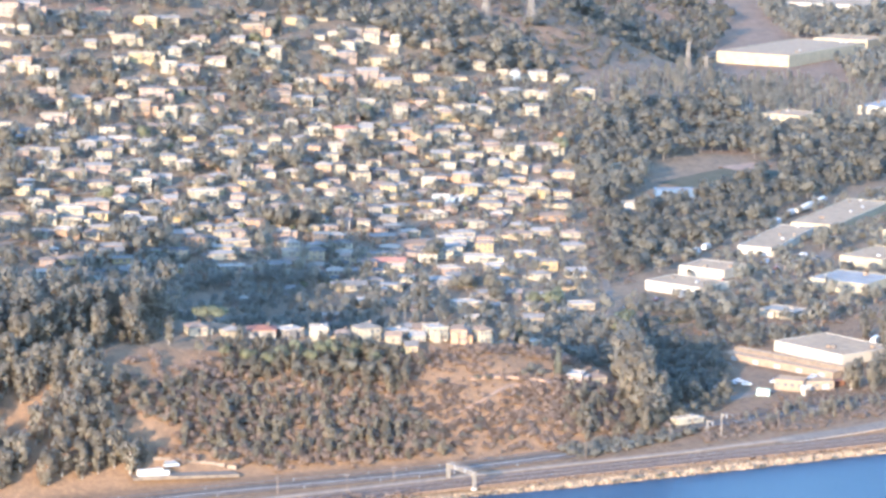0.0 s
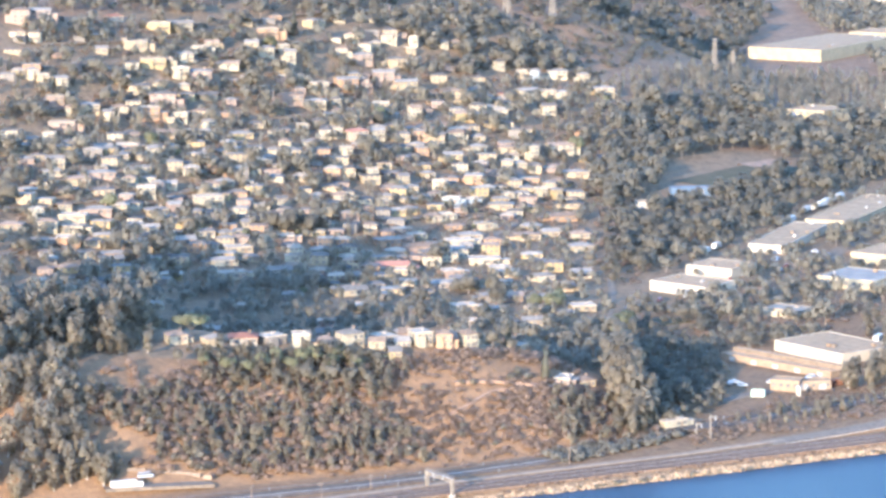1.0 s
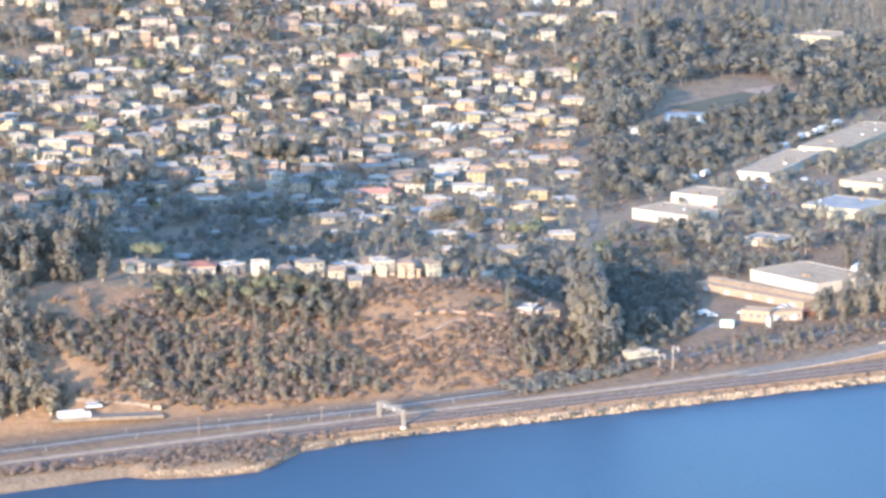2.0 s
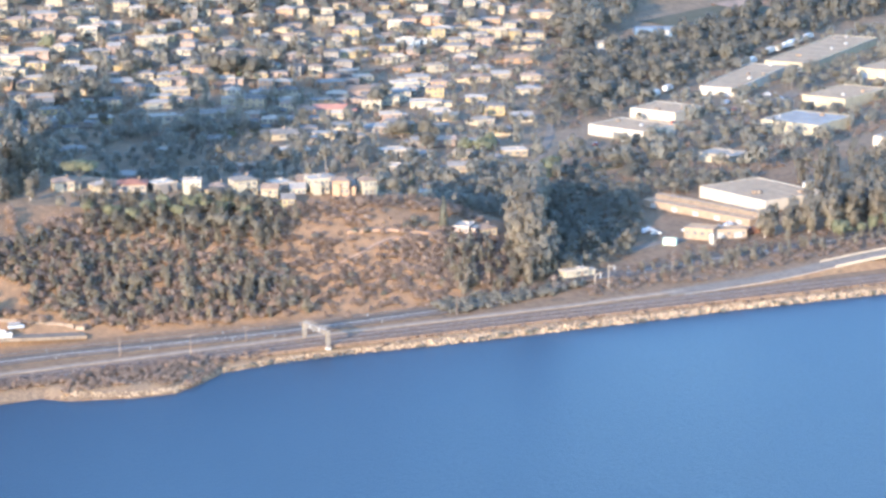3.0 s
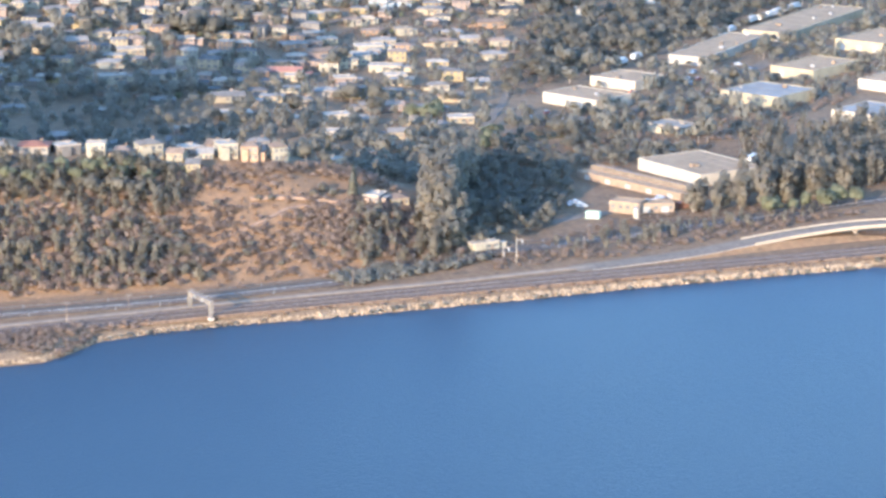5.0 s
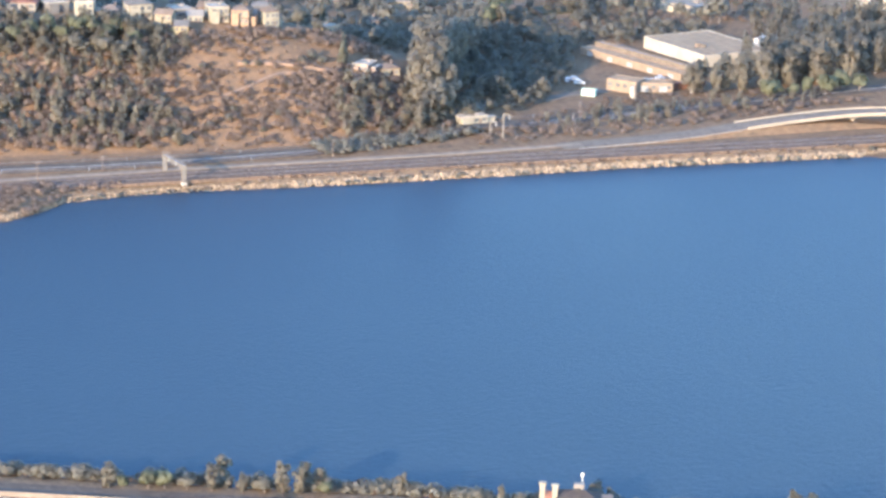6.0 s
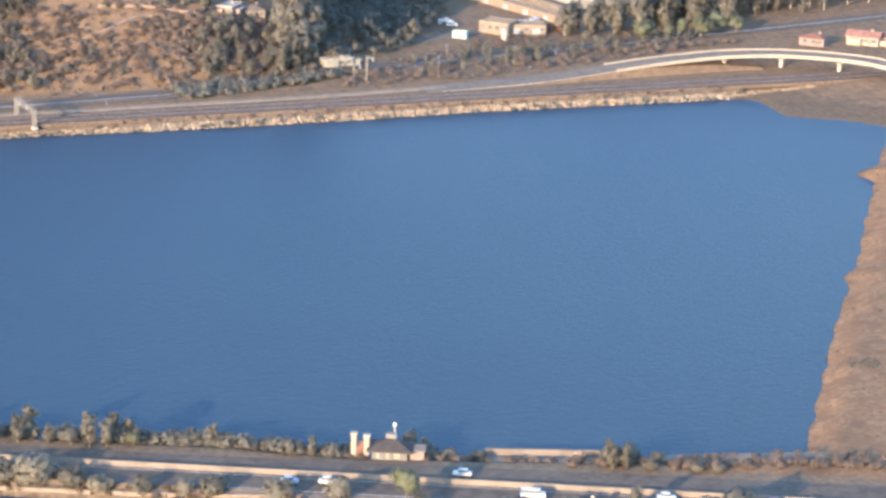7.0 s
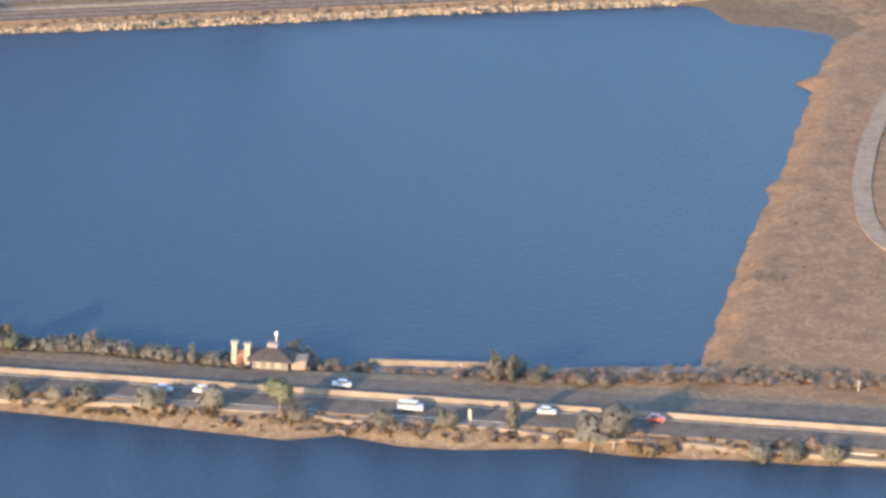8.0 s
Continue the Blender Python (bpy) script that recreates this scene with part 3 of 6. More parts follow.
def hip(bm, w, d, z, rise, over=0.5):
    a, b = w / 2 + over, d / 2 + over
    r = max(0.3, a - b)
    low = [(-a, -b), (a, -b), (a, b), (-a, b)]
    v = [bm.verts.new((x, y, z)) for x, y in low] + [bm.verts.new((x, y, z + 0.2)) for x, y in low] + [bm.verts.new((-r, 0, z + rise)), bm.verts.new((r, 0, z + rise))]
    for f in ((3, 2, 1, 0), (0, 1, 5, 4), (1, 2, 6, 5), (2, 3, 7, 6), (3, 0, 4, 7), (4, 5, 9, 8), (5, 6, 9), (6, 7, 8, 9), (7, 4, 8)):
        bm.faces.new([v[i] for i in f])
    return bm


GROUP_HOUSES = "houses of the hillside town"
WIN_ME = {}


def window(parent, x, y, z, w, h, side):
    """A framed pane standing a little proud of the wall; side 0 faces -y, 1 faces -x, 2 faces +x."""
    key = (round(w, 2), round(h, 2))
    if key not in WIN_ME:
        bm = boxed(0, 0, 0, w, 0.08, h)
        me = bpy.data.meshes.new("window")
        bm.to_mesh(me)
        bm.free()
        me.materials.append(M_GLASS)
        WIN_ME[key] = me
    ob = part("window", WIN_ME[key], M_GLASS, parent)
    ob.matrix_basis = pose(x, y, z, 0, 0, (0, 90, 90)[side])
    return ob


def house(storeys, paint, roof, style, seed, w=10.0, d=8.5):
    """One town house, front to -y, its base sunk for the slope."""
    r = random.Random(seed)
    h = 2.75 * storeys
    top = tagged(new("house"), group=GROUP_HOUSES, category="house")
    bm = boxed(0, 0, (h - 3.0) / 2, w, d, h + 3.0)
    if style == "gable":
        for s in (-1, 1):
            tri = [bm.verts.new((s * (w / 2 - 0.01), y, z)) for y, z in ((-d / 2, h), (d / 2, h), (0, h + 1.7))]
            bm.faces.new(tri)
    if r.random() < 0.6:
        box(bm, -w * 0.24, -d / 2 - 0.8, h * 0.42 - 1.0, w * 0.42, 1.6, h * 0.84 + 2.0)
        bump = True
    else:
        bump = False
    wing = r.random() < 0.75
    side, wing_d, wing_h = r.choice((-1, 1)), d * r.uniform(0.5, 0.75), h * r.uniform(0.5, 0.72)
    if wing:
        box(bm, side * (w / 2 + 1.6), d * 0.08, (wing_h - 3.0) / 2, 3.2, wing_d, wing_h + 3.0)
    part("wall", bm, PAINTS[paint], top)
    bm = bmesh.new()
    if wing:
        box(bm, side * (w / 2 + 1.75), d * 0.08, wing_h + 0.1, 3.7, wing_d + 0.6, 0.2)
    if style == "gable":
        gable(bm, w, d, h, 1.7)
    elif style == "hip":
        hip(bm, w, d, h, 1.6)
    else:
        box(bm, 0, 0, h + 0.12, w + 0.5, d + 0.5, 0.3)
        box(bm, 0, -d / 2 - 0.1, h + 0.35, w + 0.3, 0.25, 0.5)
        box(bm, 0, d / 2 + 0.1, h + 0.35, w + 0.3, 0.25, 0.5)
        box(bm, w * 0.2, d * 0.2, h + 0.6, 1.4, 1.2, 0.8)
    rf = part("roof", bm, ROOFS[roof], top)
    if style != "flat":
        part("chimney", boxed(w * 0.22, d * 0.12, h + 1.5, 0.8, 0.8, 1.7), ROOFS[1], rf)
    for s in range(storeys):
        z = 2.75 * s + 1.55
        for fx in ((-0.26, 0.08, 0.36) if s or not bump else (0.08, 0.36)):
            y = -d / 2 - (1.62 if bump and fx < 0 and z < h * 0.84 - 0.5 else 0.02)
            window(top, w * fx, y, z, 1.7, 1.25, 0)
        window(top, -w / 2 - 0.02, -d * 0.2, z, 1.3, 1.2, 1)
        window(top, -w / 2 - 0.02, d * 0.22, z, 1.3, 1.2, 1)
    door = part("door", boxed(w * 0.22, -d / 2 - 0.03, 0.95, 1.0, 0.1, 2.05), ROOFS[1], top)
    if storeys > 1:
        bm = boxed(w * 0.22, -d / 2 - 0.8, 2.7, w * 0.42, 1.6, 0.18)
        for i in range(5):
            box(bm, w * (0.03 + 0.095 * i), -d / 2 - 1.55, 3.2, 0.07, 0.07, 0.95)
        box(bm, w * 0.22, -d / 2 - 1.55, 3.68, w * 0.42, 0.09, 0.09)
        part("balcony", bm, PAINTS[0], top)
    return top


ROOF_WORDS = ("grey shingle roof", "brown shingle roof", "pale flat roof", "dark shingle roof", "red tile roof")
STOREY_WORDS = ("single-storey", "two-storey", "three-storey")
HOUSES = {}


def house_at(x, y, w, storeys, paint, seed, turn=None, roof=None, depth=None, sink=0.0):
    r = random.Random(seed)
    roof = (4 if paint == 7 else r.choice((0, 0, 1, 2, 2, 3))) if roof is None else roof
    style = r.choice(("gable", "hip", "hip")) if roof != 2 else "flat"
    key = (storeys, paint, roof, style)
    label = "%s %s house with a %s" % (STOREY_WORDS[storeys - 1], PAINT_NAMES[paint], ROOF_WORDS[roof])
    turn = -16 + r.uniform(-16, 16) if turn is None else turn
    depth = depth or min(max(0.8 * w, 7.5), 10)
    m = pose(x, y, ground_z(x, y) + 0.4 + sink, 0, 0, turn)
    if key not in HOUSES:
        HOUSES[key] = tagged(house(storeys, paint, roof, style, seed), label)
        ob = HOUSES[key]
        ob.matrix_basis = m
    else:
        ob = copy_thing(HOUSES[key], m)
    ob.scale = (w / 10.0, depth / 8.5, r.uniform(0.92, 1.08))
    return ob


STREETS = []
STREETS.append([  # plan place, frontage, storeys, paint
    (119, 359, 16, 1, 1), (127, 402, 16, 1, 1), (146, 433, 7, 1, 0), (174, 327, 11, 1, 1),
    (176, 456, 17, 1, 7), (177, 442, 10, 1, 1), (194, 319, 9, 1, 1), (198, 356, 13, 1, 4),
    (203, 303, 9, 1, 1), (219, 315, 12, 1, 1), (227, 418, 12, 1, 1), (231, 494, 12, 1, 0),
    (232, 457, 17, 1, 0), (289, 519, 14, 1, 1), (301, 475, 13, 1, 0), (307, 525, 11, 1, 1),
    (320, 513, 11, 1, 0),
])
STREETS.append([  # plan place, frontage, storeys, paint
    (22, 458, 12, 1, 5), (85, 460, 14, 1, 0), (92, 491, 14, 1, 0), (109, 495, 7, 1, 1),
    (113, 464, 13, 1, 0), (132, 493, 8, 1, 0), (148, 457, 7, 1, 0), (154, 505, 10, 1, 0),
    (203, 524, 14, 1, 3), (213, 505, 16, 1, 4), (244, 516, 15, 1, 0), (258, 531, 13, 1, 0),
    (279, 557, 10, 1, 0), (305, 546, 11, 1, 1), (315, 607, 15, 1, 1), (338, 571, 17, 1, 3),
    (360, 605, 17, 1, 1),
])
STREETS.append([  # plan place, frontage, storeys, paint
    (29, 495, 13, 1, 0), (36, 506, 16, 1, 3), (68, 502, 7, 1, 0), (83, 531, 12, 1, 3),
    (109, 515, 14, 1, 1), (144, 539, 14, 1, 4), (152, 561, 7, 1, 1), (239, 615, 7, 1, 0),
    (257, 581, 10, 1, 0), (268, 585, 7, 1, 0), (288, 621, 11, 1, 6), (302, 621, 7, 1, 6),
    (332, 634, 7, 1, 0), (343, 635, 9, 1, 0), (356, 635, 7, 2, 1), (365, 633, 7, 2, 2),
    (409, 689, 17, 1, 1),
])
STREETS.append([  # plan place, frontage, storeys, paint
    (18, 534, 13, 1, 3), (42, 524, 15, 1, 1), (57, 529, 9, 1, 0), (63, 559, 10, 1, 0),
    (72, 556, 10, 1, 1), (92, 575, 7, 1, 0), (98, 562, 11, 2, 2), (103, 548, 9, 1, 1),
    (134, 567, 8, 1, 0), (141, 596, 9, 1, 0), (156, 603, 7, 1, 0), (216, 627, 9, 1, 0),
    (274, 663, 7, 2, 0), (294, 652, 9, 2, 0), (326, 669, 12, 2, 3), (436, 727, 7, 1, 2),
    (450, 729, 9, 1, 0),
])
STREETS.append([  # plan place, frontage, storeys, paint
    (-9, 550, 12, 1, 1), (26, 552, 13, 1, 0), (32, 570, 15, 1, 1), (51, 582, 14, 1, 4),
    (86, 586, 13, 1, 1), (97, 587, 8, 2, 4), (124, 604, 16, 2, 0), (174, 616, 7, 1, 0),
    (241, 671, 8, 2, 1), (257, 672, 7, 2, 0), (298, 680, 9, 1, 1), (330, 710, 12, 2, 2),
    (383, 742, 11, 1, 1), (392, 738, 10, 1, 0), (396, 728, 7, 3, 0), (426, 746, 17, 2, 0),
    (458, 780, 10, 2, 3),
])
STREETS.append([  # plan place, frontage, storeys, paint
    (10, 569, 8, 2, 0), (64, 615, 12, 1, 1), (90, 615, 11, 2, 0), (110, 632, 9, 1, 0),
    (129, 626, 9, 1, 0), (148, 642, 10, 1, 0), (163, 642, 7, 1, 0), (188, 685, 8, 1, 0),
    (256, 712, 7, 2, 0), (293, 725, 12, 1, 0), (311, 747, 10, 2, 1), (316, 736, 10, 1, 0),
    (327, 753, 10, 2, 3), (336, 748, 11, 2, 1), (353, 757, 11, 2, 0), (361, 739, 11, 1, 0),
    (460, 831, 10, 2, 0),
])
STREETS.append([  # plan place, frontage, storeys, paint
    (54, 632, 14, 1, 1), (72, 644, 16, 1, 4), (78, 661, 7, 1, 1), (114, 693, 7, 1, 0),
    (122, 696, 8, 2, 0), (126, 684, 7, 1, 0), (147, 677, 9, 1, 4), (188, 700, 8, 1, 7),
    (205, 706, 7, 1, 0), (258, 751, 8, 2, 0), (267, 752, 7, 2, 1), (278, 747, 14, 2, 7),
    (293, 749, 10, 2, 0), (346, 806, 8, 3, 0), (382, 804, 13, 2, 2), (495, 878, 10, 2, 0),
    (540, 899, 15, 2, 1),
])
STREETS.append([  # plan place, frontage, storeys, paint
    (53, 672, 11, 2, 0), (66, 687, 11, 1, 1), (97, 715, 11, 1, 0), (101, 692, 9, 1, 1),
    (114, 721, 14, 1, 4), (152, 756, 13, 1, 1), (158, 743, 9, 2, 0), (188, 779, 8, 2, 0),
    (201, 753, 13, 1, 2), (226, 760, 7, 1, 0), (249, 768, 7, 2, 0), (335, 838, 11, 2, 1),
    (404, 872, 13, 3, 1), (455, 886, 12, 1, 7), (471, 887, 15, 2, 0), (486, 882, 12, 2, 1),
    (549, 949, 8, 2, 0),
])
STREETS.append([  # plan place, frontage, storeys, paint
    (41, 711, 15, 2, 1), (57, 733, 8, 1, 1), (70, 740, 8, 2, 0), (125, 787, 10, 2, 0),
    (151, 795, 17, 3, 3), (166, 793, 9, 1, 1), (176, 798, 10, 2, 0), (192, 805, 11, 2, 1),
    (274, 852, 17, 2, 4), (290, 845, 14, 2, 1), (308, 854, 7, 2, 0), (330, 888, 15, 3, 3),
    (344, 891, 8, 3, 4), (382, 903, 16, 2, 1), (502, 958, 9, 2, 1), (509, 950, 7, 3, 6),
    (534, 962, 15, 2, 0),
])
STREETS.append([  # plan place, frontage, storeys, paint
    (87, 768, 17, 1, 4), (94, 807, 11, 2, 4), (99, 789, 7, 2, 0), (113, 797, 14, 2, 1),
    (163, 842, 14, 2, 1), (172, 822, 17, 3, 4), (182, 858, 7, 1, 0), (196, 842, 11, 1, 2),
    (211, 845, 12, 1, 1), (217, 877, 17, 2, 4), (285, 890, 8, 2, 4), (295, 893, 9, 2, 1),
    (307, 882, 12, 2, 0), (368, 910, 15, 3, 4), (368, 951, 16, 2, 4), (397, 953, 14, 2, 1),
    (489, 971, 7, 2, 0),
])
STREETS.append([  # plan place, frontage, storeys, paint
    (93, 829, 8, 2, 1), (105, 829, 8, 2, 0), (153, 852, 12, 1, 1), (186, 882, 17, 2, 2),
    (197, 884, 8, 2, 1), (202, 875, 12, 2, 0), (247, 900, 15, 1, 0), (287, 930, 11, 2, 0),
    (303, 940, 8, 2, 0), (303, 926, 8, 3, 0), (323, 951, 7, 1, 0), (354, 952, 9, 2, 0),
    (405, 988, 9, 2, 0), (421, 982, 7, 1, 1), (429, 993, 7, 2, 0), (457, 1002, 7, 1, 0),
    (470, 1008, 7, 1, 0),
])
STREETS.append([  # plan place, frontage, storeys, paint
    (88, 835, 7, 2, 0), (104, 923, 11, 1, 0), (114, 915, 8, 2, 0), (115, 890, 7, 1, 0),
    (119, 886, 7, 1, 4), (157, 902, 8, 1, 1), (186, 918, 16, 2, 1), (197, 918, 7, 1, 1),
    (216, 900, 10, 2, 0), (220, 965, 16, 2, 2), (236, 927, 13, 1, 0), (237, 968, 16, 2, 0),
    (249, 938, 10, 1, 1), (279, 938, 10, 2, 1), (305, 975, 17, 2, 3), (373, 982, 8, 2, 0),
    (393, 992, 13, 2, 4),
])
STREETS.append([  # plan place, frontage, storeys, paint
    (115, 952, 13, 3, 4), (130, 957, 15, 3, 4), (191, 979, 11, 1, 7),
])

taken = []
for k, street in enumerate(STREETS):
    for j, (x, y, w, st, paint) in enumerate(street):
        house_at(x, y, w, st, paint, 100 * k + j)
        taken.append((x, y, 0.5 * w + 1))

# the ridge houses over the dry slope
RIDGE = [(-56, 145, 9, 1, 0, -8), (-42, 141, 8, 1, 1, -12), (-29, 139, 12.5, 1, 7, -14), (-17, 138, 10, 1, 5, -10), (-6, 133, 8, 2, 0, -6), (4, 131, 7, 1, 1, -16), (14, 129, 10.3, 2, 0, -14),
         (23, 121, 7.3, 2, 1, -22), (33, 137, 8.5, 1, 5, -10), (44, 140, 6, 1, 4, -12), (36, 126, 7, 1, 0, -14), (45, 127, 8.2, 2, 0, -18), (54, 122, 7.5, 2, 3, -20), (65, 123, 6.7, 2, 0, -16), (66, 135, 9, 1, 5, -10), (28, 115, 6, 1, 2, -18),
         (90, 126, 8, 1, 1, 20), (96, 95, 7, 1, 4, -30, -1.6), (106, 97, 8.5, 1, 1, -24, -1.6)]
for j, (x, y, w, st, paint, turn, *sunk) in enumerate(RIDGE):
    house_at(x, y, w * 0.92, st, paint, 9000 + j, turn + (0, 16, -8, 22, -14)[j % 5], depth=(8.0, 6.5, 9.5)[j % 3], sink=sum(sunk) - (0.3, 1.0, 0.6)[j % 3])
    taken.append((x, y, 6))
# houses down in the shaded hollow behind the ridge
for j, (x, y, w, paint) in enumerate([(-1, 325, 9, 1), (26, 330, 12, 5), (48, 306, 9, 1), (75, 304, 10, 5), (86, 330, 10, 4), (60, 380, 11, 5), (20, 400, 10, 0), (-20, 380, 11, 4), (95, 400, 11, 5), (40, 270, 9, 5), (109, 290, 10, 5), (148, 250, 7, 4), (130, 400, 12, 0), (160, 380, 10, 1), (190, 360, 12, 5), (-50, 420, 11, 1), (5, 440, 10, 0), (240, 400, 10, 0), (200, 430, 11, 4), (150, 300, 11, 5), (178, 290, 10, 1), (165, 340, 12, 0), (215, 345, 11, 4), (235, 370, 12, 1), (262, 400, 11, 0), (180, 400, 12, 5), (228, 430, 11, 1), (140, 340, 10, 4)]):
    house_at(x, y, w, 1, paint, 9500 + j)
    taken.append((x, y, 7))


def free(x, y, r):
    return all((x - a) ** 2 + (y - b) ** 2 > (r + c) ** 2 for a, b, c in taken)


# more houses fill the gaps along the hillside streets
rh = random.Random(21)
QUADS = ((0, 1, 5, 4), (1, 2, 6, 5), (2, 3, 7, 6), (3, 0, 4, 7), (4, 5, 6, 7))


fill_v, fill_f, fill_m = [], [], []
houses_left = 30


def small_house(x, y, w, d, h, turn, paint, roof, alone):
    """A plain hillside house: walls with their panes, and a hipped roof on them; the nearest stand alone, the rest is joined."""
    v, f, mi = [], [], []

    def add(pts, faces, mat):
        b = len(v)
        v.extend(pts)
        f.extend(tuple(b + i for i in q) for q in faces)
        mi.extend([mat] * len(faces))

    a, e = w / 2, d / 2
    add([(i, j, k) for k in (-2, h) for i, j in ((-a, -e), (a, -e), (a, e), (-a, e))], QUADS, 0)
    for k in range(max(1, round(h / 2.8))):
        for g in (-0.3, 0.02, 0.32):
            u, q, o = g * w, 1.1 + 2.7 * k, -e - 0.06
            add([(p, r, z) for r in (o, -e + 0.02) for p, z in ((u - 0.7, q), (u + 0.7, q), (u + 0.7, q + 1.2), (u - 0.7, q + 1.2))], ((0, 1, 2, 3), (0, 4, 5, 1), (1, 5, 6, 2), (2, 6, 7, 3), (3, 7, 4, 0)), 1)
    a, e = a + 0.45, e + 0.45
    r = max(0.4, a - e)
    up = rh.choice((0.5, 1.2, 1.6))
    roof_v, roof_f = [(-a, -e, h), (a, -e, h), (a, e, h), (-a, e, h), (-r, 0, h + up), (r, 0, h + up)], ((3, 2, 1, 0), (0, 1, 5, 4), (1, 2, 5), (2, 3, 4, 5), (3, 0, 4))
    if alone <= 0:
        add(roof_v, roof_f, 2)
        c, s, z0, b = math.cos(radians(turn)), math.sin(radians(turn)), ground_z(x, y), len(fill_v)
        fill_v.extend((x + p * c - q * s, y + p * s + q * c, z0 + z) for p, q, z in v)
        fill_f.extend(tuple(b + i for i in q) for q in f)
        fill_m.extend((paint, 13, 8 + roof)[i] for i in mi)
        return
    me = mesh_of("wall", v, f, PAINTS[paint], M_GLASS)
    me.polygons.foreach_set("material_index", mi)
    top = tagged(new("house", me), "small %s %s house with a %s" % (STOREY_WORDS[0 if h < 4 else 1], PAINT_NAMES[paint], ROOF_WORDS[roof]), "house", GROUP_HOUSES)
    top.matrix_basis = pose(x, y, ground_z(x, y), 0, 0, turn)
    part("roof", mesh_of("roof", roof_v, roof_f), ROOFS[roof], top)


for s0 in (300, 318, 336, 354, 372, 390, 408, 430, 447, 463, 482, 498, 513, 530, 547, 565, 583, 600, 622, 645, 662, 682, 712, 735, 770, 792, 828, 850):
    x = -45 if s0 > 420 else 125
    while x < (470 if s0 > 420 else 265):
        y = s0 + 0.5 * x + 9 * math.sin(x * 0.02) + rh.uniform(-4, 4)
        w = rh.uniform(7.5, 12.5)
        if free(x, y, 0.5 * w) and rh.random() < (0.7 if s0 < 640 else 0.42) and x < 330 + 0.25 * (y - 400) and x > (y - 560) * 0.22 and not (x > 195 and y < 330):
            small_house(x, y, w, rh.uniform(7, 9), rh.choice((2.7, 2.8, 3.0, 5.2)), -20 + rh.uniform(-16, 16), rh.choice((0, 0, 1, 1, 1, 2, 3, 4, 4, 5)), rh.randrange(4), houses_left)
            houses_left -= 1
            taken.append((x, y, 0.5 * w + 1.5))
        x += rh.uniform(9, 13)


fill_me = mesh_of("town_houses", fill_v, fill_f, *PAINTS, *ROOFS, M_GLASS)
fill_me.polygons.foreach_set("material_index", fill_m)
fill_me.update()
tagged(new("town_houses", fill_me), "small pale hillside houses with hipped shingle roofs", "houses", kind="stuff")


def warehouse(ax, ay, bx, by, depth, h, wall, roof, label, doors=4, ribs=3, windows=0, name="warehouse", roofvents=True):
    """A low industrial building: its long face runs from a to b, the rest lies behind it."""
    a, b = Vector((ax, ay)), Vector((bx, by))
    w = (b - a).length
    t = math.degrees(math.atan2(by - ay, bx - ax))
    top = tagged(new(name), label, "warehouse")
    top.matrix_basis = pose(ax, ay, ground_z(ax, ay), 0, 0, t)
    part("wall", boxed(w / 2, depth / 2, (h - 2) / 2, w, depth, h + 2), wall, top)
    bm = boxed(w / 2, depth / 2, h + 0.1, w - 0.7, depth - 0.7, 0.24)
    rf = part("roof", bm, roof, top)
    bm = bmesh.new()
    for cx, cy, sx, sy in ((w / 2, 0.15, w + 0.1, 0.4), (w / 2, depth - 0.15, w + 0.1, 0.4), (0.15, depth / 2, 0.4, depth - 0.6), (w - 0.15, depth / 2, 0.4, depth - 0.6)):
        box(bm, cx, cy, h + 0.25, sx, sy, 0.5)
    part("parapet", bm, wall, top)
    r = random.Random(int(ax * 7 + ay))
    for i in range(ribs):
        part("roof_seam", boxed(w / 2, depth * (i + 1) / (ribs + 1), h + 0.25, w - 1.2, 0.35, 0.12), M_FLATROOF, rf)
    if roofvents:
        for i in range(min(7, max(2, int(w * depth / 500)))):
            vx, vy = r.uniform(2, w - 2), r.uniform(2, depth - 2)
            part("roof_unit", boxed(vx, vy, h + 0.75, r.uniform(1.2, 2.6), r.uniform(1.0, 2.0), 1.1, bevel=0.08), r.choice((M_GRAVEL, M_DOOR, M_STREET)), rf)
    for i in range(doors):
        x = w * (i + 0.5) / doors
        part("loading_door", boxed(x, -0.04, min(1.7, h * 0.4), min(3.2, w / doors * 0.6), 0.12, min(3.2, h * 0.7)), M_DOOR, top)
    for i in range(windows):
        x = w * (i + 0.5) / windows
        window(top, x, -0.03, h * 0.62, w / windows * 0.55, h * 0.34, 0)
    # trees keep off the roof and its apron
    e, q = (b - a).normalized(), Vector((ay - by, bx - ax)).normalized()
    for i in range(int(w / 9) + 1):
        for k in range(int(depth / 9) + 1):
            p = a + e * min(w, i * 9.0) + q * min(depth, k * 9.0)
            taken.append((p.x, p.y, 7.5))
    # the end face that the camera sees
    for i in range(int(depth / 9)):
        window(top, -0.03, 5 + i * 9.0, h * 0.62, 3.0, h * 0.28, 1)
    return top


warehouse(252.7, 185.3, 262.4, 142.1, 35, 4.8, M_WHITEWALL, M_FLATROOF, "white-walled warehouse with a pale flat gravel roof", 3, 4)
warehouse(277, 350, 292, 318, 27, 5.0, M_WHITEWALL, M_FLATROOF, "white-walled warehouse with a grey ribbed roof", 5, 3)
warehouse(319, 386, 333.5, 362, 27, 4.6, M_WHITEWALL, M_FLATROOF, "white-walled warehouse with a pale flat roof", 2, 3)
warehouse(386, 433, 401, 416.5, 92, 4.6, M_WHITEWALL, M_FLATROOF, "long white-walled warehouse with a pale flat roof", 2, 5)
warehouse(463, 496, 481, 474, 118, 5.0, M_CREAMWALL, M_FLATROOF, "very long cream warehouse with a pale flat roof", 2, 6)
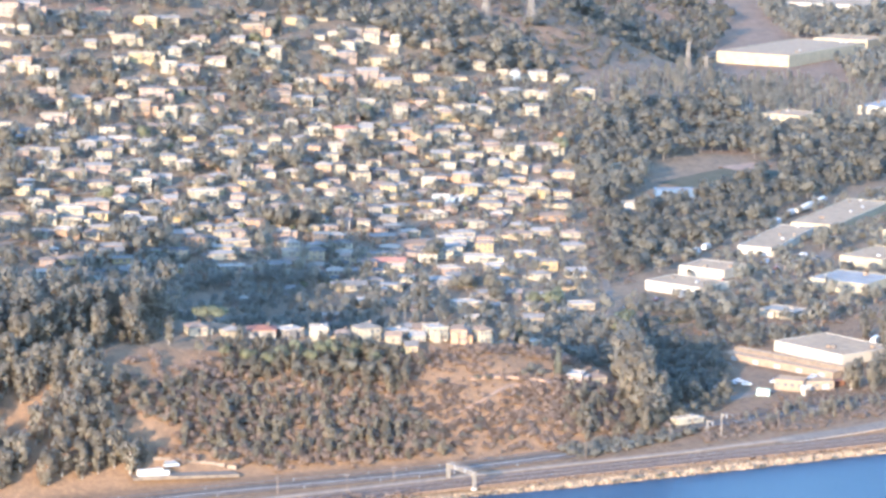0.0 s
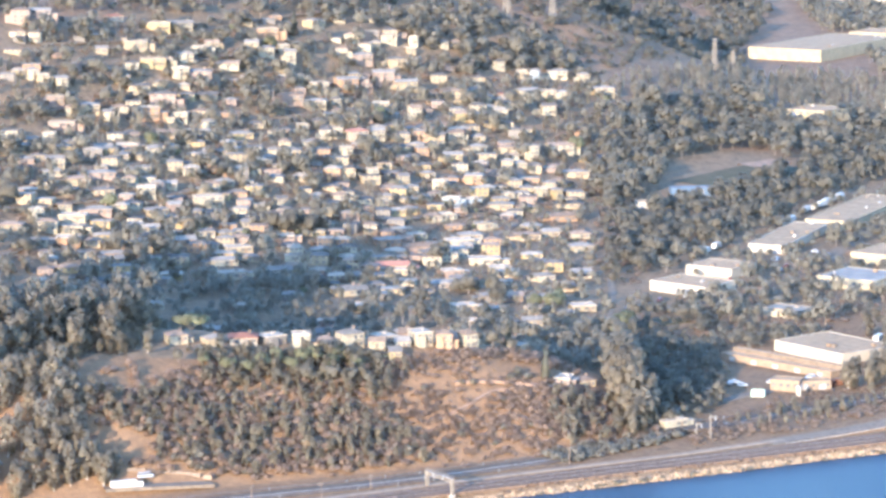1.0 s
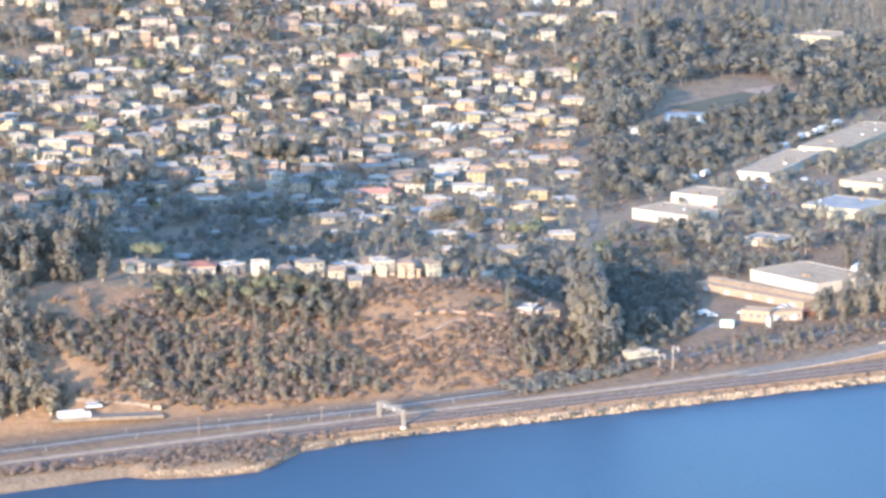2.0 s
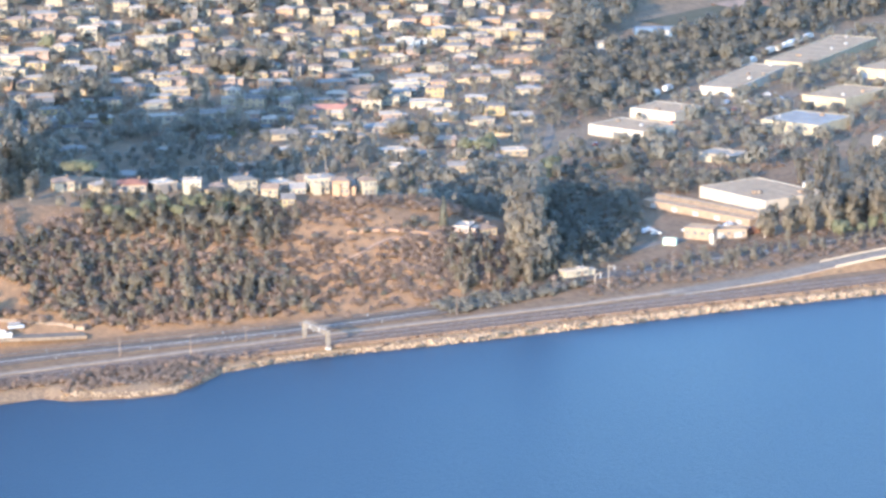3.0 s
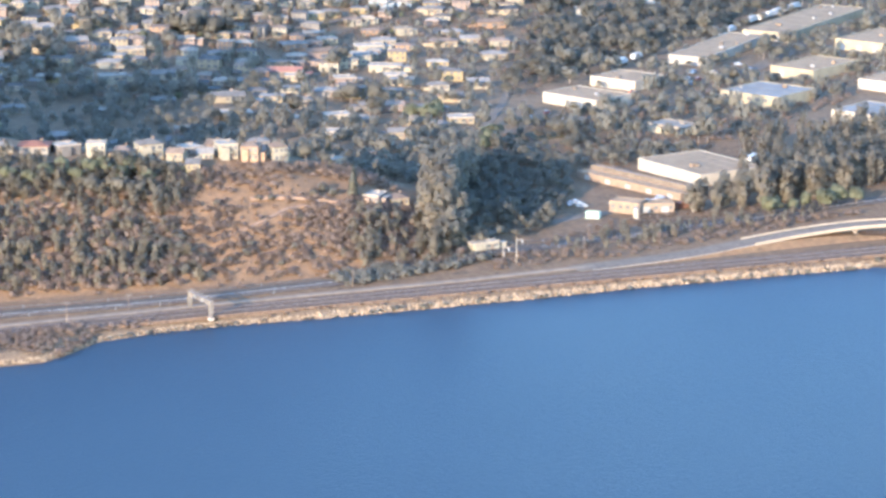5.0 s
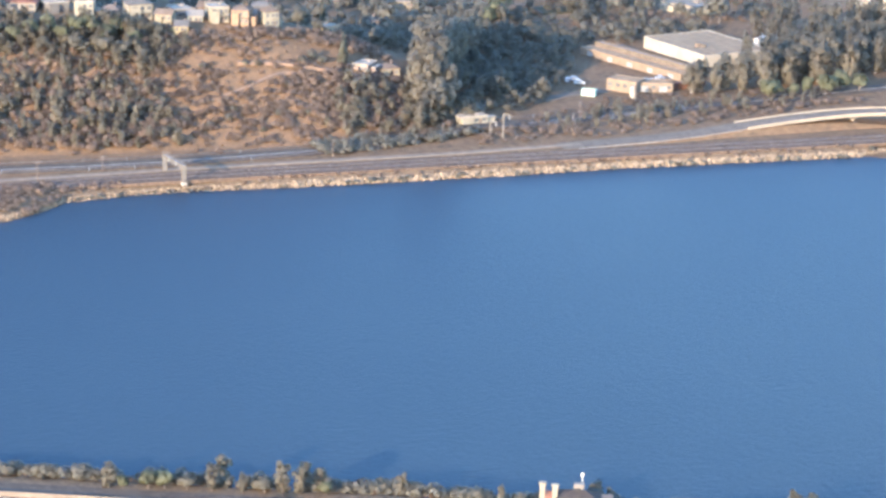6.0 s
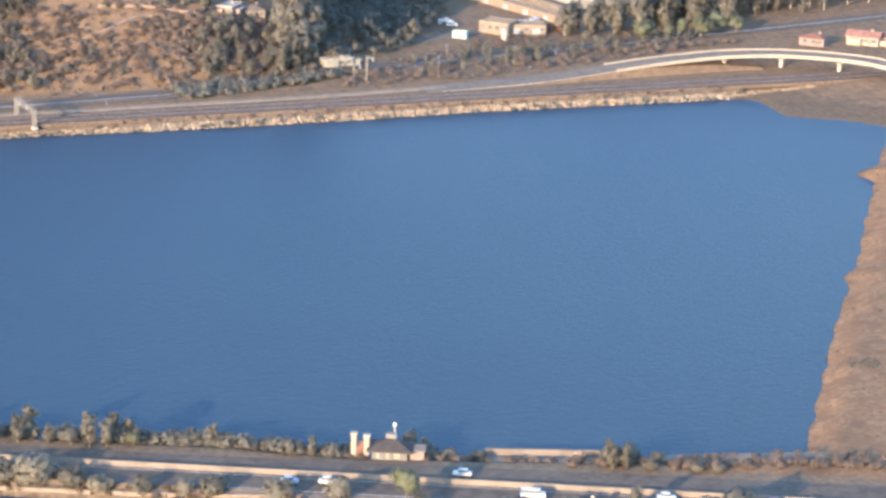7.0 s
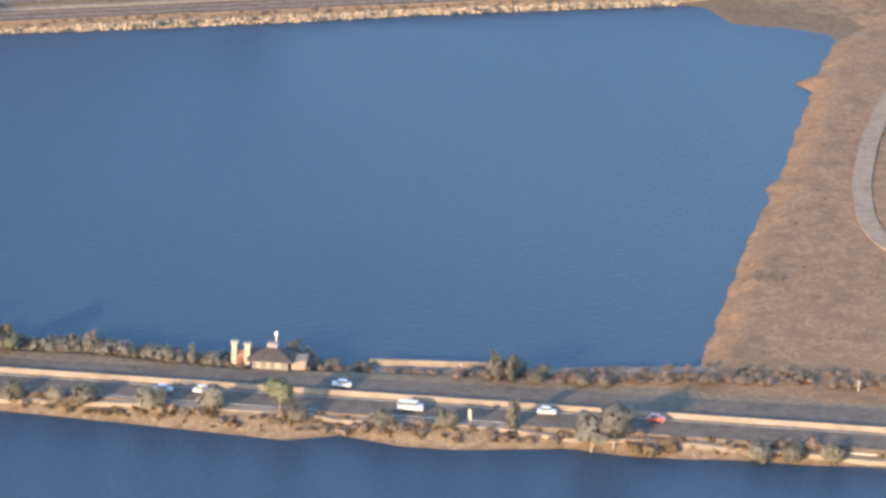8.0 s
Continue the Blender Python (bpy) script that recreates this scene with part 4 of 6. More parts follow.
warehouse(363, 324, 380, 294.5, 35, 5.4, M_CREAMWALL, M_BLUEROOF, "cream warehouse with a blue-grey roof and windows", 0, 3, windows=7)
warehouse(421, 381, 434, 358, 45, 5.2, M_CREAMWALL, M_FLATROOF, "cream warehouse with a broad pale roof", 2, 4)
warehouse(496, 447, 512, 421, 52, 5.6, M_CREAMWALL, M_FLATROOF, "cream warehouse with a pale flat roof", 3, 3)
warehouse(392, 262, 408, 232, 32, 4.8, M_WHITEWALL, M_BLUEROOF, "white warehouse with a blue-grey roof", 3, 3)
warehouse(446, 332, 460, 308, 34, 5.0, M_WHITEWALL, M_FLATROOF, "white warehouse with a pale flat roof", 3, 3)
warehouse(980, 1429, 1022, 1364, 190, 11, M_CREAMWALL, M_FLATROOF, "huge white distribution warehouse with a pale flat roof", 5, 5)
warehouse(1380, 1930, 1440, 1850, 150, 10, M_WHITEWALL, M_FLATROOF, "large white warehouse far down the valley", 5, 3)
warehouse(1180, 1560, 1215, 1512, 60, 8, M_CREAMWALL, M_FLATROOF, "cream industrial building far down the valley", 3, 3)
warehouse(715, 930, 732, 900, 40, 5, M_CREAMWALL, M_FLATROOF, "pale yellow school block with a flat roof", 2, 2, windows=6)
warehouse(742, 918, 752, 898, 26, 4, M_CREAMWALL, M_FLATROOF, "pale yellow school wing with a flat roof", 2, 2, windows=4)
warehouse(860, 1010, 880, 975, 60, 7, M_WHITEWALL, M_BLUEROOF, "white industrial hall with a blue-grey roof", 3, 2)
# the depot by the railway: long low sheds and a tan block
warehouse(220, 178, 241, 118, 6.5, 2.9, M_ORANGEWALL, M_FLATROOF, "long low orange-walled shed with a grey roof", 5, 1, roofvents=False, name="depot_shed")
warehouse(228, 181, 249, 121, 3.5, 4.2, M_STREET, M_BLUEROOF, "long narrow canopy with a blue-grey roof", 0, 1, roofvents=False, name="depot_canopy")
warehouse(204, 109, 213, 99.5, 9, 4.6, M_ORANGEWALL, M_FLATROOF, "tan orange depot office with a flat roof", 0, 1, windows=4, roofvents=False, name="depot_office")
warehouse(214, 103.5, 229, 99, 8, 3.6, M_ORANGEWALL, M_FLATROOF, "low tan depot wing with windows", 2, 1, windows=5, roofvents=False, name="depot_office")
warehouse(190, 101.5, 194.5, 98, 3, 2.4, material("pale_green_shed_paint", (0.36, 0.45, 0.36), ((0.3, 0.38, 0.31),), 2), M_FLATROOF, "small pale green steel shed", 1, 1, roofvents=False, name="shed")
warehouse(449, 634, 474, 626, 8, 4.2, material("blue_canopy_paint", (0.08, 0.12, 0.17), ((0.1, 0.13, 0.17),), 4), material("blue_pool_roof", (0.09, 0.12, 0.165), ((0.11, 0.135, 0.165),), 5), "blue-fronted pool building beside the field", 2, 1, roofvents=False, name="pool_house")
warehouse(404, 597, 424, 590, 10, 3.5, M_WHITEWALL, M_FLATROOF, "low white building below the field", 3, 1, roofvents=False, name="hall")
house_at(307, 262, 19, 1, 0, 31001, -60, 2, 14)
house_at(172, 113, 14, 1, 1, 31002, -20, 2, 8)
house_at(128, 59, 12, 1, 0, 31003, 10, 2, 4)
house_at(352, 60, 13, 1, 0, 31004, -40, 4, 9)
house_at(366, 56, 14, 1, 0, 31005, -40, 4, 9)
house_at(330, 62, 10, 1, 4, 31006, -40, 4, 7)

# steel boxes and a tank in the depot yard


def freight_container(x, y, turn, paint, label):
    top = tagged(new("freight_container"), label, "container", "freight containers")
    top.matrix_basis = pose(x, y, ground_z(x, y) + 0.1, 0, 0, turn)
    part("body", boxed(0, 0, 1.3, 6.1, 2.4, 2.6, bevel=0.05), paint, top)
    for s in (-1, 1):
        bm = bmesh.new()
        for i in range(12):
            box(bm, -2.75 + i * 0.5, s * 1.22, 1.3, 0.22, 0.06, 2.3)
        part("corrugation", bm, paint, top)
    for s in (-0.6, 0.6):
        part("door", boxed(3.08, s, 1.3, 0.08, 1.12, 2.4), paint, top)


M_RUSTBOX = material("faded_red_container", (0.22, 0.11, 0.07), ((0.16, 0.085, 0.058),), 2, rough=0.7)
for x, y, turn, paint, label in ((236, 106, 15, M_RUSTBOX, "faded red steel freight container in the depot yard"), (244, 108, 15, M_RUSTBOX, "faded red steel freight container in the depot yard")):
    freight_container(x, y, turn, paint, label)
tank = tagged(new("storage_tank"), "tall pale steel tank with a domed lid beside the depot office", "tank")
tank.matrix_basis = pose(208.5, 92.5, ground_z(208.5, 92.5))
bm = bmesh.new()
bmesh.ops.create_cone(bm, cap_ends=True, segments=18, radius1=1.1, radius2=1.1, depth=4.6, matrix=Matrix.Translation((0, 0, 2.2)))
shell = part("shell", bm, M_WHITEWALL, tank)
bm = bmesh.new()
bmesh.ops.create_cone(bm, cap_ends=True, segments=18, radius1=1.12, radius2=0.3, depth=0.6, matrix=Matrix.Translation((0, 0, 4.8)))
part("lid", bm, M_GALV, shell)
strip("corner_lawn", [(206, 262), (228, 268), (252, 272)], 15, M_LAWN, "dull green grass corner below the street", "lawn", up=0.15, cross=4, level=False)

# the playing field
strip("playing_field", [(486, 656), (535, 688), (592, 722)], 44, M_LAWN, "dull brown-green playing field", "field", up=0.35, cross=8, level=False)
strip("infield", [(560, 725), (600, 745)], 16, M_PITCH, "bare orange infield", "field", up=0.6, cross=3, level=False)
strip("yard", [(240, 196), (250, 128)], 12, M_PITCH, "bare brown earth yard between the sheds", "yard", up=0.02, cross=4)

# ---- trees ----


def leaves(seed, lobes, n, size, droop=0.0):
    """Leaf tufts over a set of lobes (x, y, z, rx, ry, rz): three-cornered sprays along the skin. Arrays of points, faces and the crown's normals."""
    n, size = 2 * n, 0.78 * size
    g = np.random.default_rng(seed)
    L = np.array(lobes, float)
    share = L[:, 3] * L[:, 4] + L[:, 4] * L[:, 5]
    k = g.choice(len(L), n, p=share / share.sum())
    d = g.normal(size=(n, 3))
    d /= np.linalg.norm(d, axis=1)[:, None]
    d *= g.uniform(0.88, 1.03, n)[:, None]
    c = L[k, :3] + d * L[k, 3:]
    u = g.normal(size=(n, 3))
    u /= np.linalg.norm(u, axis=1)[:, None]
    u[:, 2] -= droop
    # tufts lie more or less along the lobe's skin
    out = d / np.linalg.norm(d, axis=1)[:, None] + g.normal(size=(n, 3)) * 0.15
    out /= np.linalg.norm(out, axis=1)[:, None] + 1e-9
    u -= out * (u * out).sum(1)[:, None] * 0.8
    u /= np.linalg.norm(u, axis=1)[:, None] + 1e-9
    w = np.cross(out, u)
    w /= np.linalg.norm(w, axis=1)[:, None] + 1e-9
    s = size * g.uniform(0.6, 1.35, n)[:, None]
    bend = out * s * g.uniform(0.1, 0.28, n)[:, None]
    pts = np.stack([c + u * s - bend, c - u * s * 0.5 + w * s * 0.87, c - u * s * 0.5 - w * s * 0.87], 1)
    # each tuft is shaded as a bit of the rounded crown
    whole = c - L[:, :3].mean(0)
    whole /= np.linalg.norm(whole, axis=1)[:, None] + 1e-9
    soft = d / np.linalg.norm(d, axis=1)[:, None] + whole * 1.2 + g.normal(size=(n, 3)) * 0.3 + (0, 0, 0.7)
    soft /= np.linalg.norm(soft, axis=1)[:, None] + 1e-9
    return pts.reshape(-1, 3), np.arange(3 * n).reshape(n, 3), np.repeat(soft, 3, 0)


def leaf_mesh(name, v, q, mat, normals=None):
    me = bpy.data.meshes.new(name)
    me.vertices.add(len(v))
    me.vertices.foreach_set("co", np.ascontiguousarray(v, dtype=np.float32).ravel())
    me.loops.add(q.size)
    me.loops.foreach_set("vertex_index", q.ravel().astype(np.int32))
    me.polygons.add(len(q))
    me.polygons.foreach_set("loop_start", np.arange(0, q.size, q.shape[1], dtype=np.int32))
    me.polygons.foreach_set("loop_total", np.full(len(q), q.shape[1], dtype=np.int32))
    me.materials.append(mat)
    me.update()
    if normals is not None:
        me.normals_split_custom_set_from_vertices(np.ascontiguousarray(normals, dtype=np.float32))
    return me


def limbs(seed, h, r, tips):
    """A tapered trunk with limbs out to the given tips."""
    bm = bmesh.new()
    rr = random.Random(seed)
    lean = Vector((rr.uniform(-0.05, 0.05) * h, rr.uniform(-0.05, 0.05) * h, h))
    m = Matrix.Translation(lean / 2 - Vector((0, 0, 0.6))) @ lean.to_track_quat("Z", "Y").to_matrix().to_4x4()
    bmesh.ops.create_cone(bm, cap_ends=True, segments=7, radius1=r, radius2=r * 0.35, depth=lean.length + 1.2, matrix=m)
    for t in tips:
        a = lean * rr.uniform(0.4, 0.8)
        d = Vector(t) - a
        m = Matrix.Translation(a + d / 2) @ d.to_track_quat("Z", "Y").to_matrix().to_4x4()
        bmesh.ops.create_cone(bm, cap_ends=False, segments=5, radius1=r * 0.4, radius2=r * 0.12, depth=d.length, matrix=m)
    return bm


def gum_lobes(seed, h):
    rr = random.Random(seed)
    out = []
    for i in range(15):
        f = 0.12 + 0.84 * (i + rr.random()) / 15
        rad = h * 0.15 * (1.2 - 1.3 * abs(f - 0.55)) * rr.uniform(0.5, 1.2)
        a = rr.uniform(0, 6.28)
        out.append((math.cos(a) * rad, math.sin(a) * rad, f * h, h * rr.uniform(0.08, 0.14), h * rr.uniform(0.08, 0.14), h * rr.uniform(0.1, 0.17)))
    return out


def round_lobes(seed, h, spread=0.42):
    rr = random.Random(seed)
    out = [(0, 0, h * 0.6, h * spread * 0.75, h * spread * 0.75, h * 0.33)]
    for i in range(7):
        a = i * 0.9 + rr.uniform(-0.4, 0.4)
        d = h * spread * rr.uniform(0.35, 0.75)
        out.append((math.cos(a) * d, math.sin(a) * d, h * rr.uniform(0.42, 0.82), h * rr.uniform(0.13, 0.23), h * rr.uniform(0.13, 0.23), h * rr.uniform(0.12, 0.2)))
    return out


def shrub_lobes(seed, h):
    """Lobes that come down to the ground all round."""
    return [(x, y, z * 0.72 - 0.06 * h, rx * 1.1, ry * 1.1, rz * 1.25) for x, y, z, rx, ry, rz in round_lobes(seed, h, 0.5)]


def cone_lobes(seed, h):
    rr = random.Random(seed)
    return [(rr.uniform(-0.03, 0.03) * h, rr.uniform(-0.03, 0.03) * h, h * f, h * 0.19 * (1.08 - f), h * 0.19 * (1.08 - f), h * 0.12) for f in (0.15, 0.27, 0.4, 0.52, 0.64, 0.76, 0.87, 0.96)]


def umbrella_lobes(seed, h):
    rr = random.Random(seed)
    return [(math.cos(a) * h * 0.42, math.sin(a) * h * 0.42, h * (0.78 + rr.uniform(-0.04, 0.04)), h * 0.3, h * 0.3, h * 0.17) for a in (0, 1.2, 2.5, 3.8, 5.1)] + [(0, 0, h * 0.86, h * 0.4, h * 0.4, h * 0.17)]


KINDS = {  # shape, leaf, bark, height, tufts, tuft size
    "gum": (gum_lobes, M_GUM, M_PALEBARK, 18.0, 560, 0.84),
    "oak": (round_lobes, M_OAK, M_BARK, 8.0, 300, 0.68),
    "green": (round_lobes, M_GREEN, M_BARK, 7.0, 300, 0.6),
    "cypress": (cone_lobes, M_CYPRESS, M_BARK, 13.0, 300, 0.68),
    "bush": (shrub_lobes, M_SCRUB, M_BARK, 3.6, 170, 0.4),
    "oliveshrub": (shrub_lobes, M_OLIVE, M_BARK, 3.6, 260, 0.34),
    "greenbush": (shrub_lobes, M_OAK, M_BARK, 3.4, 140, 0.42),
    "scrubtree": (gum_lobes, M_OLIVE, M_BARK, 6.5, 260, 0.48),
    "umbrella": (umbrella_lobes, M_GREEN, M_BARK, 7.5, 420, 0.56),
    "reed": (shrub_lobes, M_REED, M_BARK, 2.6, 90, 0.45),
}
NAMES = {"gum": ("eucalyptus_tree", "tall grey-green eucalyptus with a pale trunk", "tree"), "oak": ("oak_tree", "dark green broad-crowned tree", "tree"),
         "green": ("broadleaf_tree", "fresh olive-green rounded tree", "tree"), "cypress": ("cypress_tree", "tall dark conical cypress", "tree"),
         "bush": ("shrub", "dry grey-brown shrub on bare ground", "shrub"), "oliveshrub": ("shrub", "dusty olive shrub beside the freeway", "shrub"), "greenbush": ("shrub", "dark green shrub on dry ground", "shrub"),
         "scrubtree": ("scrub_tree", "dusty olive-grey scrub tree on the slope", "tree"), "umbrella": ("umbrella_pine", "flat-topped green umbrella pine by the houses", "tree"), "reed": ("reed_clump", "straw-coloured reed clump at the water's edge", "reeds")}
MODELS = {}


def tree(kind, x, y, h, seed, z=None, where=""):
    """A tree or shrub as a thing of its own: trunk and crown, one of four models of its kind."""
    shape, leaf, bark, h0, n, size = KINDS[kind]
    k = seed % 4
    nm, label, cat = NAMES[kind]
    m = pose(x, y, ground_z(x, y) if z is None else z, 0, 0, (seed * 77) % 360)
    if (kind, k) not in MODELS:
        top = tagged(new(nm), label, cat, "trees and shrubs of the place")
        lobes = shape(k * 13 + 5, h0)
        v, q, soft = leaves(k + 40, lobes, n, size, 0.5 if kind == "gum" else 0.0)
        part("trunk", limbs(k, h0 * (0.8 if kind in ("gum", "cypress") else 0.55), h0 * 0.024, [l[:3] for l in lobes[1:6]]), bark, top)
        part("crown", leaf_mesh("crown", v, q, leaf, soft), leaf, top)
        top.matrix_basis = m
        MODELS[kind, k] = top
        ob = top
    else:
        ob = copy_thing(MODELS[kind, k], m)
    s = h / h0
    wide = s * random.Random(seed).uniform(0.88, 1.25)
    ob.scale = (wide, wide, s)
    if where:
        ob["label"] = label + where
    return ob


def grove(name, label, kind, places, category="trees", dense=0.3):
    """Trees past counting, joined: crowns in one mesh, trunks in another under it. places: (x, y, height)."""
    shape, leaf, bark, h0, n, size = KINDS[kind]
    n = int(n * dense)
    P = np.array(places, float)
    Z = height(P[:, 0], P[:, 1])
    vs, qs, ns, base = [], [], [], 0
    tv, tf = [], []
    g = np.random.default_rng(len(places))
    models = [leaves(k + 90, shape(k * 7 + 3, h0), n, size * 0.7 / dense ** 0.5, 0.5 if kind == "gum" else 0.0) for k in range(5)]
    for i, ((x, y, h), z) in enumerate(zip(P, Z)):
        v, q, soft = models[i % 5]
        h = h * (1.45 if kind == "oak" and i % 7 == 0 else 1.0)
        a, s = g.uniform(0, 6.28), h / h0
        w = s * g.uniform(*((0.75, 1.15) if kind in ("oak", "gum") else (0.95, 1.4)))
        s *= g.uniform(0.8, 1.35) if kind in ("oak", "gum") else 1.0
        c, sn = math.cos(a), math.sin(a)
        vs.append(np.stack([(v[:, 0] * c - v[:, 1] * sn) * w + x, (v[:, 0] * sn + v[:, 1] * c) * w + y, v[:, 2] * s + z], 1))
        ns.append(np.stack([soft[:, 0] * c - soft[:, 1] * sn, soft[:, 0] * sn + soft[:, 1] * c, soft[:, 2]], 1))
        qs.append(q + base)
        base += len(v)
        r = h * 0.022
        b = len(tv)
        top = h * 0.62
        tv += [(x + r * math.cos(t), y + r * math.sin(t), z - 0.8) for t in (0, 1.57, 3.14, 4.71)] + [(x + 0.4 * r * math.cos(t), y + 0.4 * r * math.sin(t), z + top) for t in (0, 1.57, 3.14, 4.71)]
        tf += [(b + j, b + (j + 1) % 4, b + 4 + (j + 1) % 4, b + 4 + j) for j in range(4)]
    top = tagged(new(name, leaf_mesh(name, np.concatenate(vs), np.concatenate(qs), leaf, np.concatenate(ns))), label, category, kind="stuff")
    tagged(part("trunks", mesh_of("trunks", tv, tf, bark), bark, top), kind="stuff")
    return top


def inside(poly, x, y):
    c = False
    for (ax, ay), (bx, by) in zip(poly, poly[1:] + poly[:1]):
        if (ay > y) != (by > y) and x < (bx - ax) * (y - ay) / (by - ay) + ax:
            c = not c
    return c


CLEARINGS = [[(-117, 80), (-93, 76), (-94, 64), (-110, 61), (-112, 70)],
             [(-85, 108), (-76, 122), (-60, 133), (-53, 129), (-71, 111)],
             [(-105, 103), (-92, 107), (-91, 97), (-105, 96)],
             [(-156, 90), (-141, 89), (-140, 81), (-149, 73), (-162, 70)],
             [(-102, 129), (-89, 132), (-95, 110), (-108, 106)]]


def filled(poly, n, lo, hi, seed, gap=0.0, clear=False, blur=0.0):
    """n random plan points with heights inside a polygon, at least gap apart, off the buildings if clear."""
    r = random.Random(seed)
    xs, ys = [p[0] for p in poly], [p[1] for p in poly]
    out, cells, tries = [], {}, 0
    while len(out) < n and tries < n * 30:
        tries += 1
        x, y = r.uniform(min(xs), max(xs)), r.uniform(min(ys), max(ys))
        if not inside(poly, x, y):
            continue
        if gap:
            c = (int(x / gap), int(y / gap))
            if any((x - a) ** 2 + (y - b) ** 2 < gap * gap for i in (-1, 0, 1) for j in (-1, 0, 1) for a, b in cells.get((c[0] + i, c[1] + j), ())):
                continue
        x, y = x + r.gauss(0, blur), y + r.gauss(0, blur)
        if y < 140 and any(inside(c, x, y) for c in CLEARINGS):
            continue
        if clear and not free(x, y, -0.6):
            continue
        if gap:
            cells.setdefault(c, []).append((x, y))
        out.append((x, y, r.uniform(lo, hi)))
    return out


def each(kind, places, seed):
    for i, (x, y, h) in enumerate(places):
        tree(kind, x, y, h, seed + i)


def wood(n_single, seed, name, label, kind, places, category="trees", dense=0.3):
    """The first trees of a wood stand as things of their own, the rest is joined."""
    each(kind, places[:n_single], seed)
    grove(name, label, kind, places[n_single:], category, dense)


# warehouses and roads keep clear of trees
for ax, ay, bx, by in ((220, 178, 245, 118), (204, 109, 229, 99), (307, 262, 307, 262)):
    k = max(1, int(math.hypot(bx - ax, by - ay) / 12))
    taken += [(ax + (bx - ax) * i / k, ay + (by - ay) * i / k, 13) for i in range(k + 1)]
taken += [(212 + k * 9.5, 275 + k * 6.0, 5) for k in range(25)]
for k in range(14):
    taken.append((200 + k * 14, 240 + k * 26, 3))

# hilltop eucalyptus, tall
each("gum", [(-150, 104, 17), (-140, 116, 19), (-128, 126, 20), (-118, 134, 21), (-108, 142, 22), (-98, 150, 23), (-90, 156, 23), (-84, 146, 19), (-76, 158, 22), (-68, 162, 21), (-132, 142, 21), (-112, 158, 23), (-96, 168, 24), (-146, 132, 20), (-158, 122, 18), (-122, 164, 23), (-104, 128, 16), (-88, 134, 14), (-80, 172, 23), (-64, 174, 20), (-104, 180, 24), (-74, 128, 9)], 300)
# gums added below the wood's skyline to cast shade into the hollow
grove("lee_wood", "eucalyptus added behind the hilltop wood to shade the hollow", "gum", filled([(-110, 182), (-62, 184), (-56, 250), (-100, 296)], 46, 12, 16, 91, 6), dense=0.25)
grove("eucalyptus_wood", "dense grey-green eucalyptus wood on the hilltop", "gum", filled([(-176, 112), (-150, 116), (-112, 150), (-64, 160), (-50, 190), (-90, 235), (-190, 235)], 130, 17, 23, 11, 5))
grove("wood_edge", "olive-grey understory along the edge of the eucalyptus wood", "scrubtree", filled([(-160, 98), (-130, 108), (-104, 118), (-84, 126), (-66, 148), (-74, 156), (-100, 136), (-130, 122), (-160, 112)], 90, 4, 8, 62, 3), dense=0.5)
# lower left slope
each("gum", [(-150, 52, 14), (-143, 56, 15), (-136, 54, 15), (-129, 56, 16), (-122, 58, 15), (-117, 54, 13), (-140, 66, 15), (-130, 66, 15), (-158, 60, 15), (-148, 72, 15), (-126, 72, 13), (-166, 54, 14), (-112, 58, 11), (-134, 78, 13)], 340)
wood(30, 1400, "slope_wood", "eucalyptus and scrub over the lower slope", "gum", filled([(-190, 46), (-170, 48), (-150, 72), (-122, 74), (-108, 96), (-140, 112), (-186, 106)], 88, 9, 14.5, 12, 4.4, blur=2))
each("gum", [(-120, 84, 12), (-116, 92, 12), (-111, 88, 10), (-119, 76, 13), (-121, 67, 14), (-124, 91, 13), (-108, 93, 9), (-118, 60, 13), (-103, 87, 8), (-114, 100, 11)], 2300)
# grey scrub over the front of the hill
wood(120, 1000, "hillside_scrub", "dense dry grey-brown scrub over the slope", "bush", filled([(-112, 64), (-84, 62), (-66, 53), (-10, 48), (14, 52), (8, 70), (0, 86), (-30, 92), (-66, 94), (-104, 94), (-112, 80)], 700, 1.8, 4.8, 13, 1.8, blur=3.0), "scrub")
wood(130, 1200, "scrub_trees", "dusty olive-grey scrub trees over the slope", "scrubtree", filled([(-114, 66), (-84, 64), (-66, 56), (-6, 50), (14, 56), (6, 72), (0, 88), (-24, 98), (-60, 98), (-104, 94)], 200, 3.2, 7.0, 43, 3.6, blur=3), "trees")
grove("green_scrub", "dark green bushes among the dry scrub", "greenbush", filled([(-112, 64), (-84, 62), (-66, 53), (14, 52), (8, 84), (-66, 96), (-104, 96)], 110, 2.8, 5.0, 14, 3.0, blur=3), "scrub")
grove("mid_slope_scrub", "low brown scrub spilling onto the bare slope", "bush", filled([(6, 52), (36, 50), (48, 62), (40, 84), (20, 96), (2, 90)], 210, 1.0, 3.4, 81, 1.6, blur=4), "scrub")
grove("knoll_scrub", "dry grey-brown scrub over the knoll", "bush", filled([(64, 50), (112, 50), (118, 70), (110, 88), (84, 82), (68, 70)], 200, 2.2, 4.6, 15, 2.2, blur=3), "scrub")
grove("knoll_trees", "dusty olive-grey scrub trees over the knoll", "scrubtree", filled([(72, 50), (112, 50), (116, 76), (96, 84), (76, 70)], 70, 4, 7, 44, 3.2, blur=3), "trees")
grove("sparse_scrub", "scattered low dry bushes on the bare slope", "bush", filled([(14, 50), (66, 46), (80, 84), (66, 104), (34, 108), (10, 90)], 210, 0.8, 3.2, 16, 1.6, blur=6), "scrub")
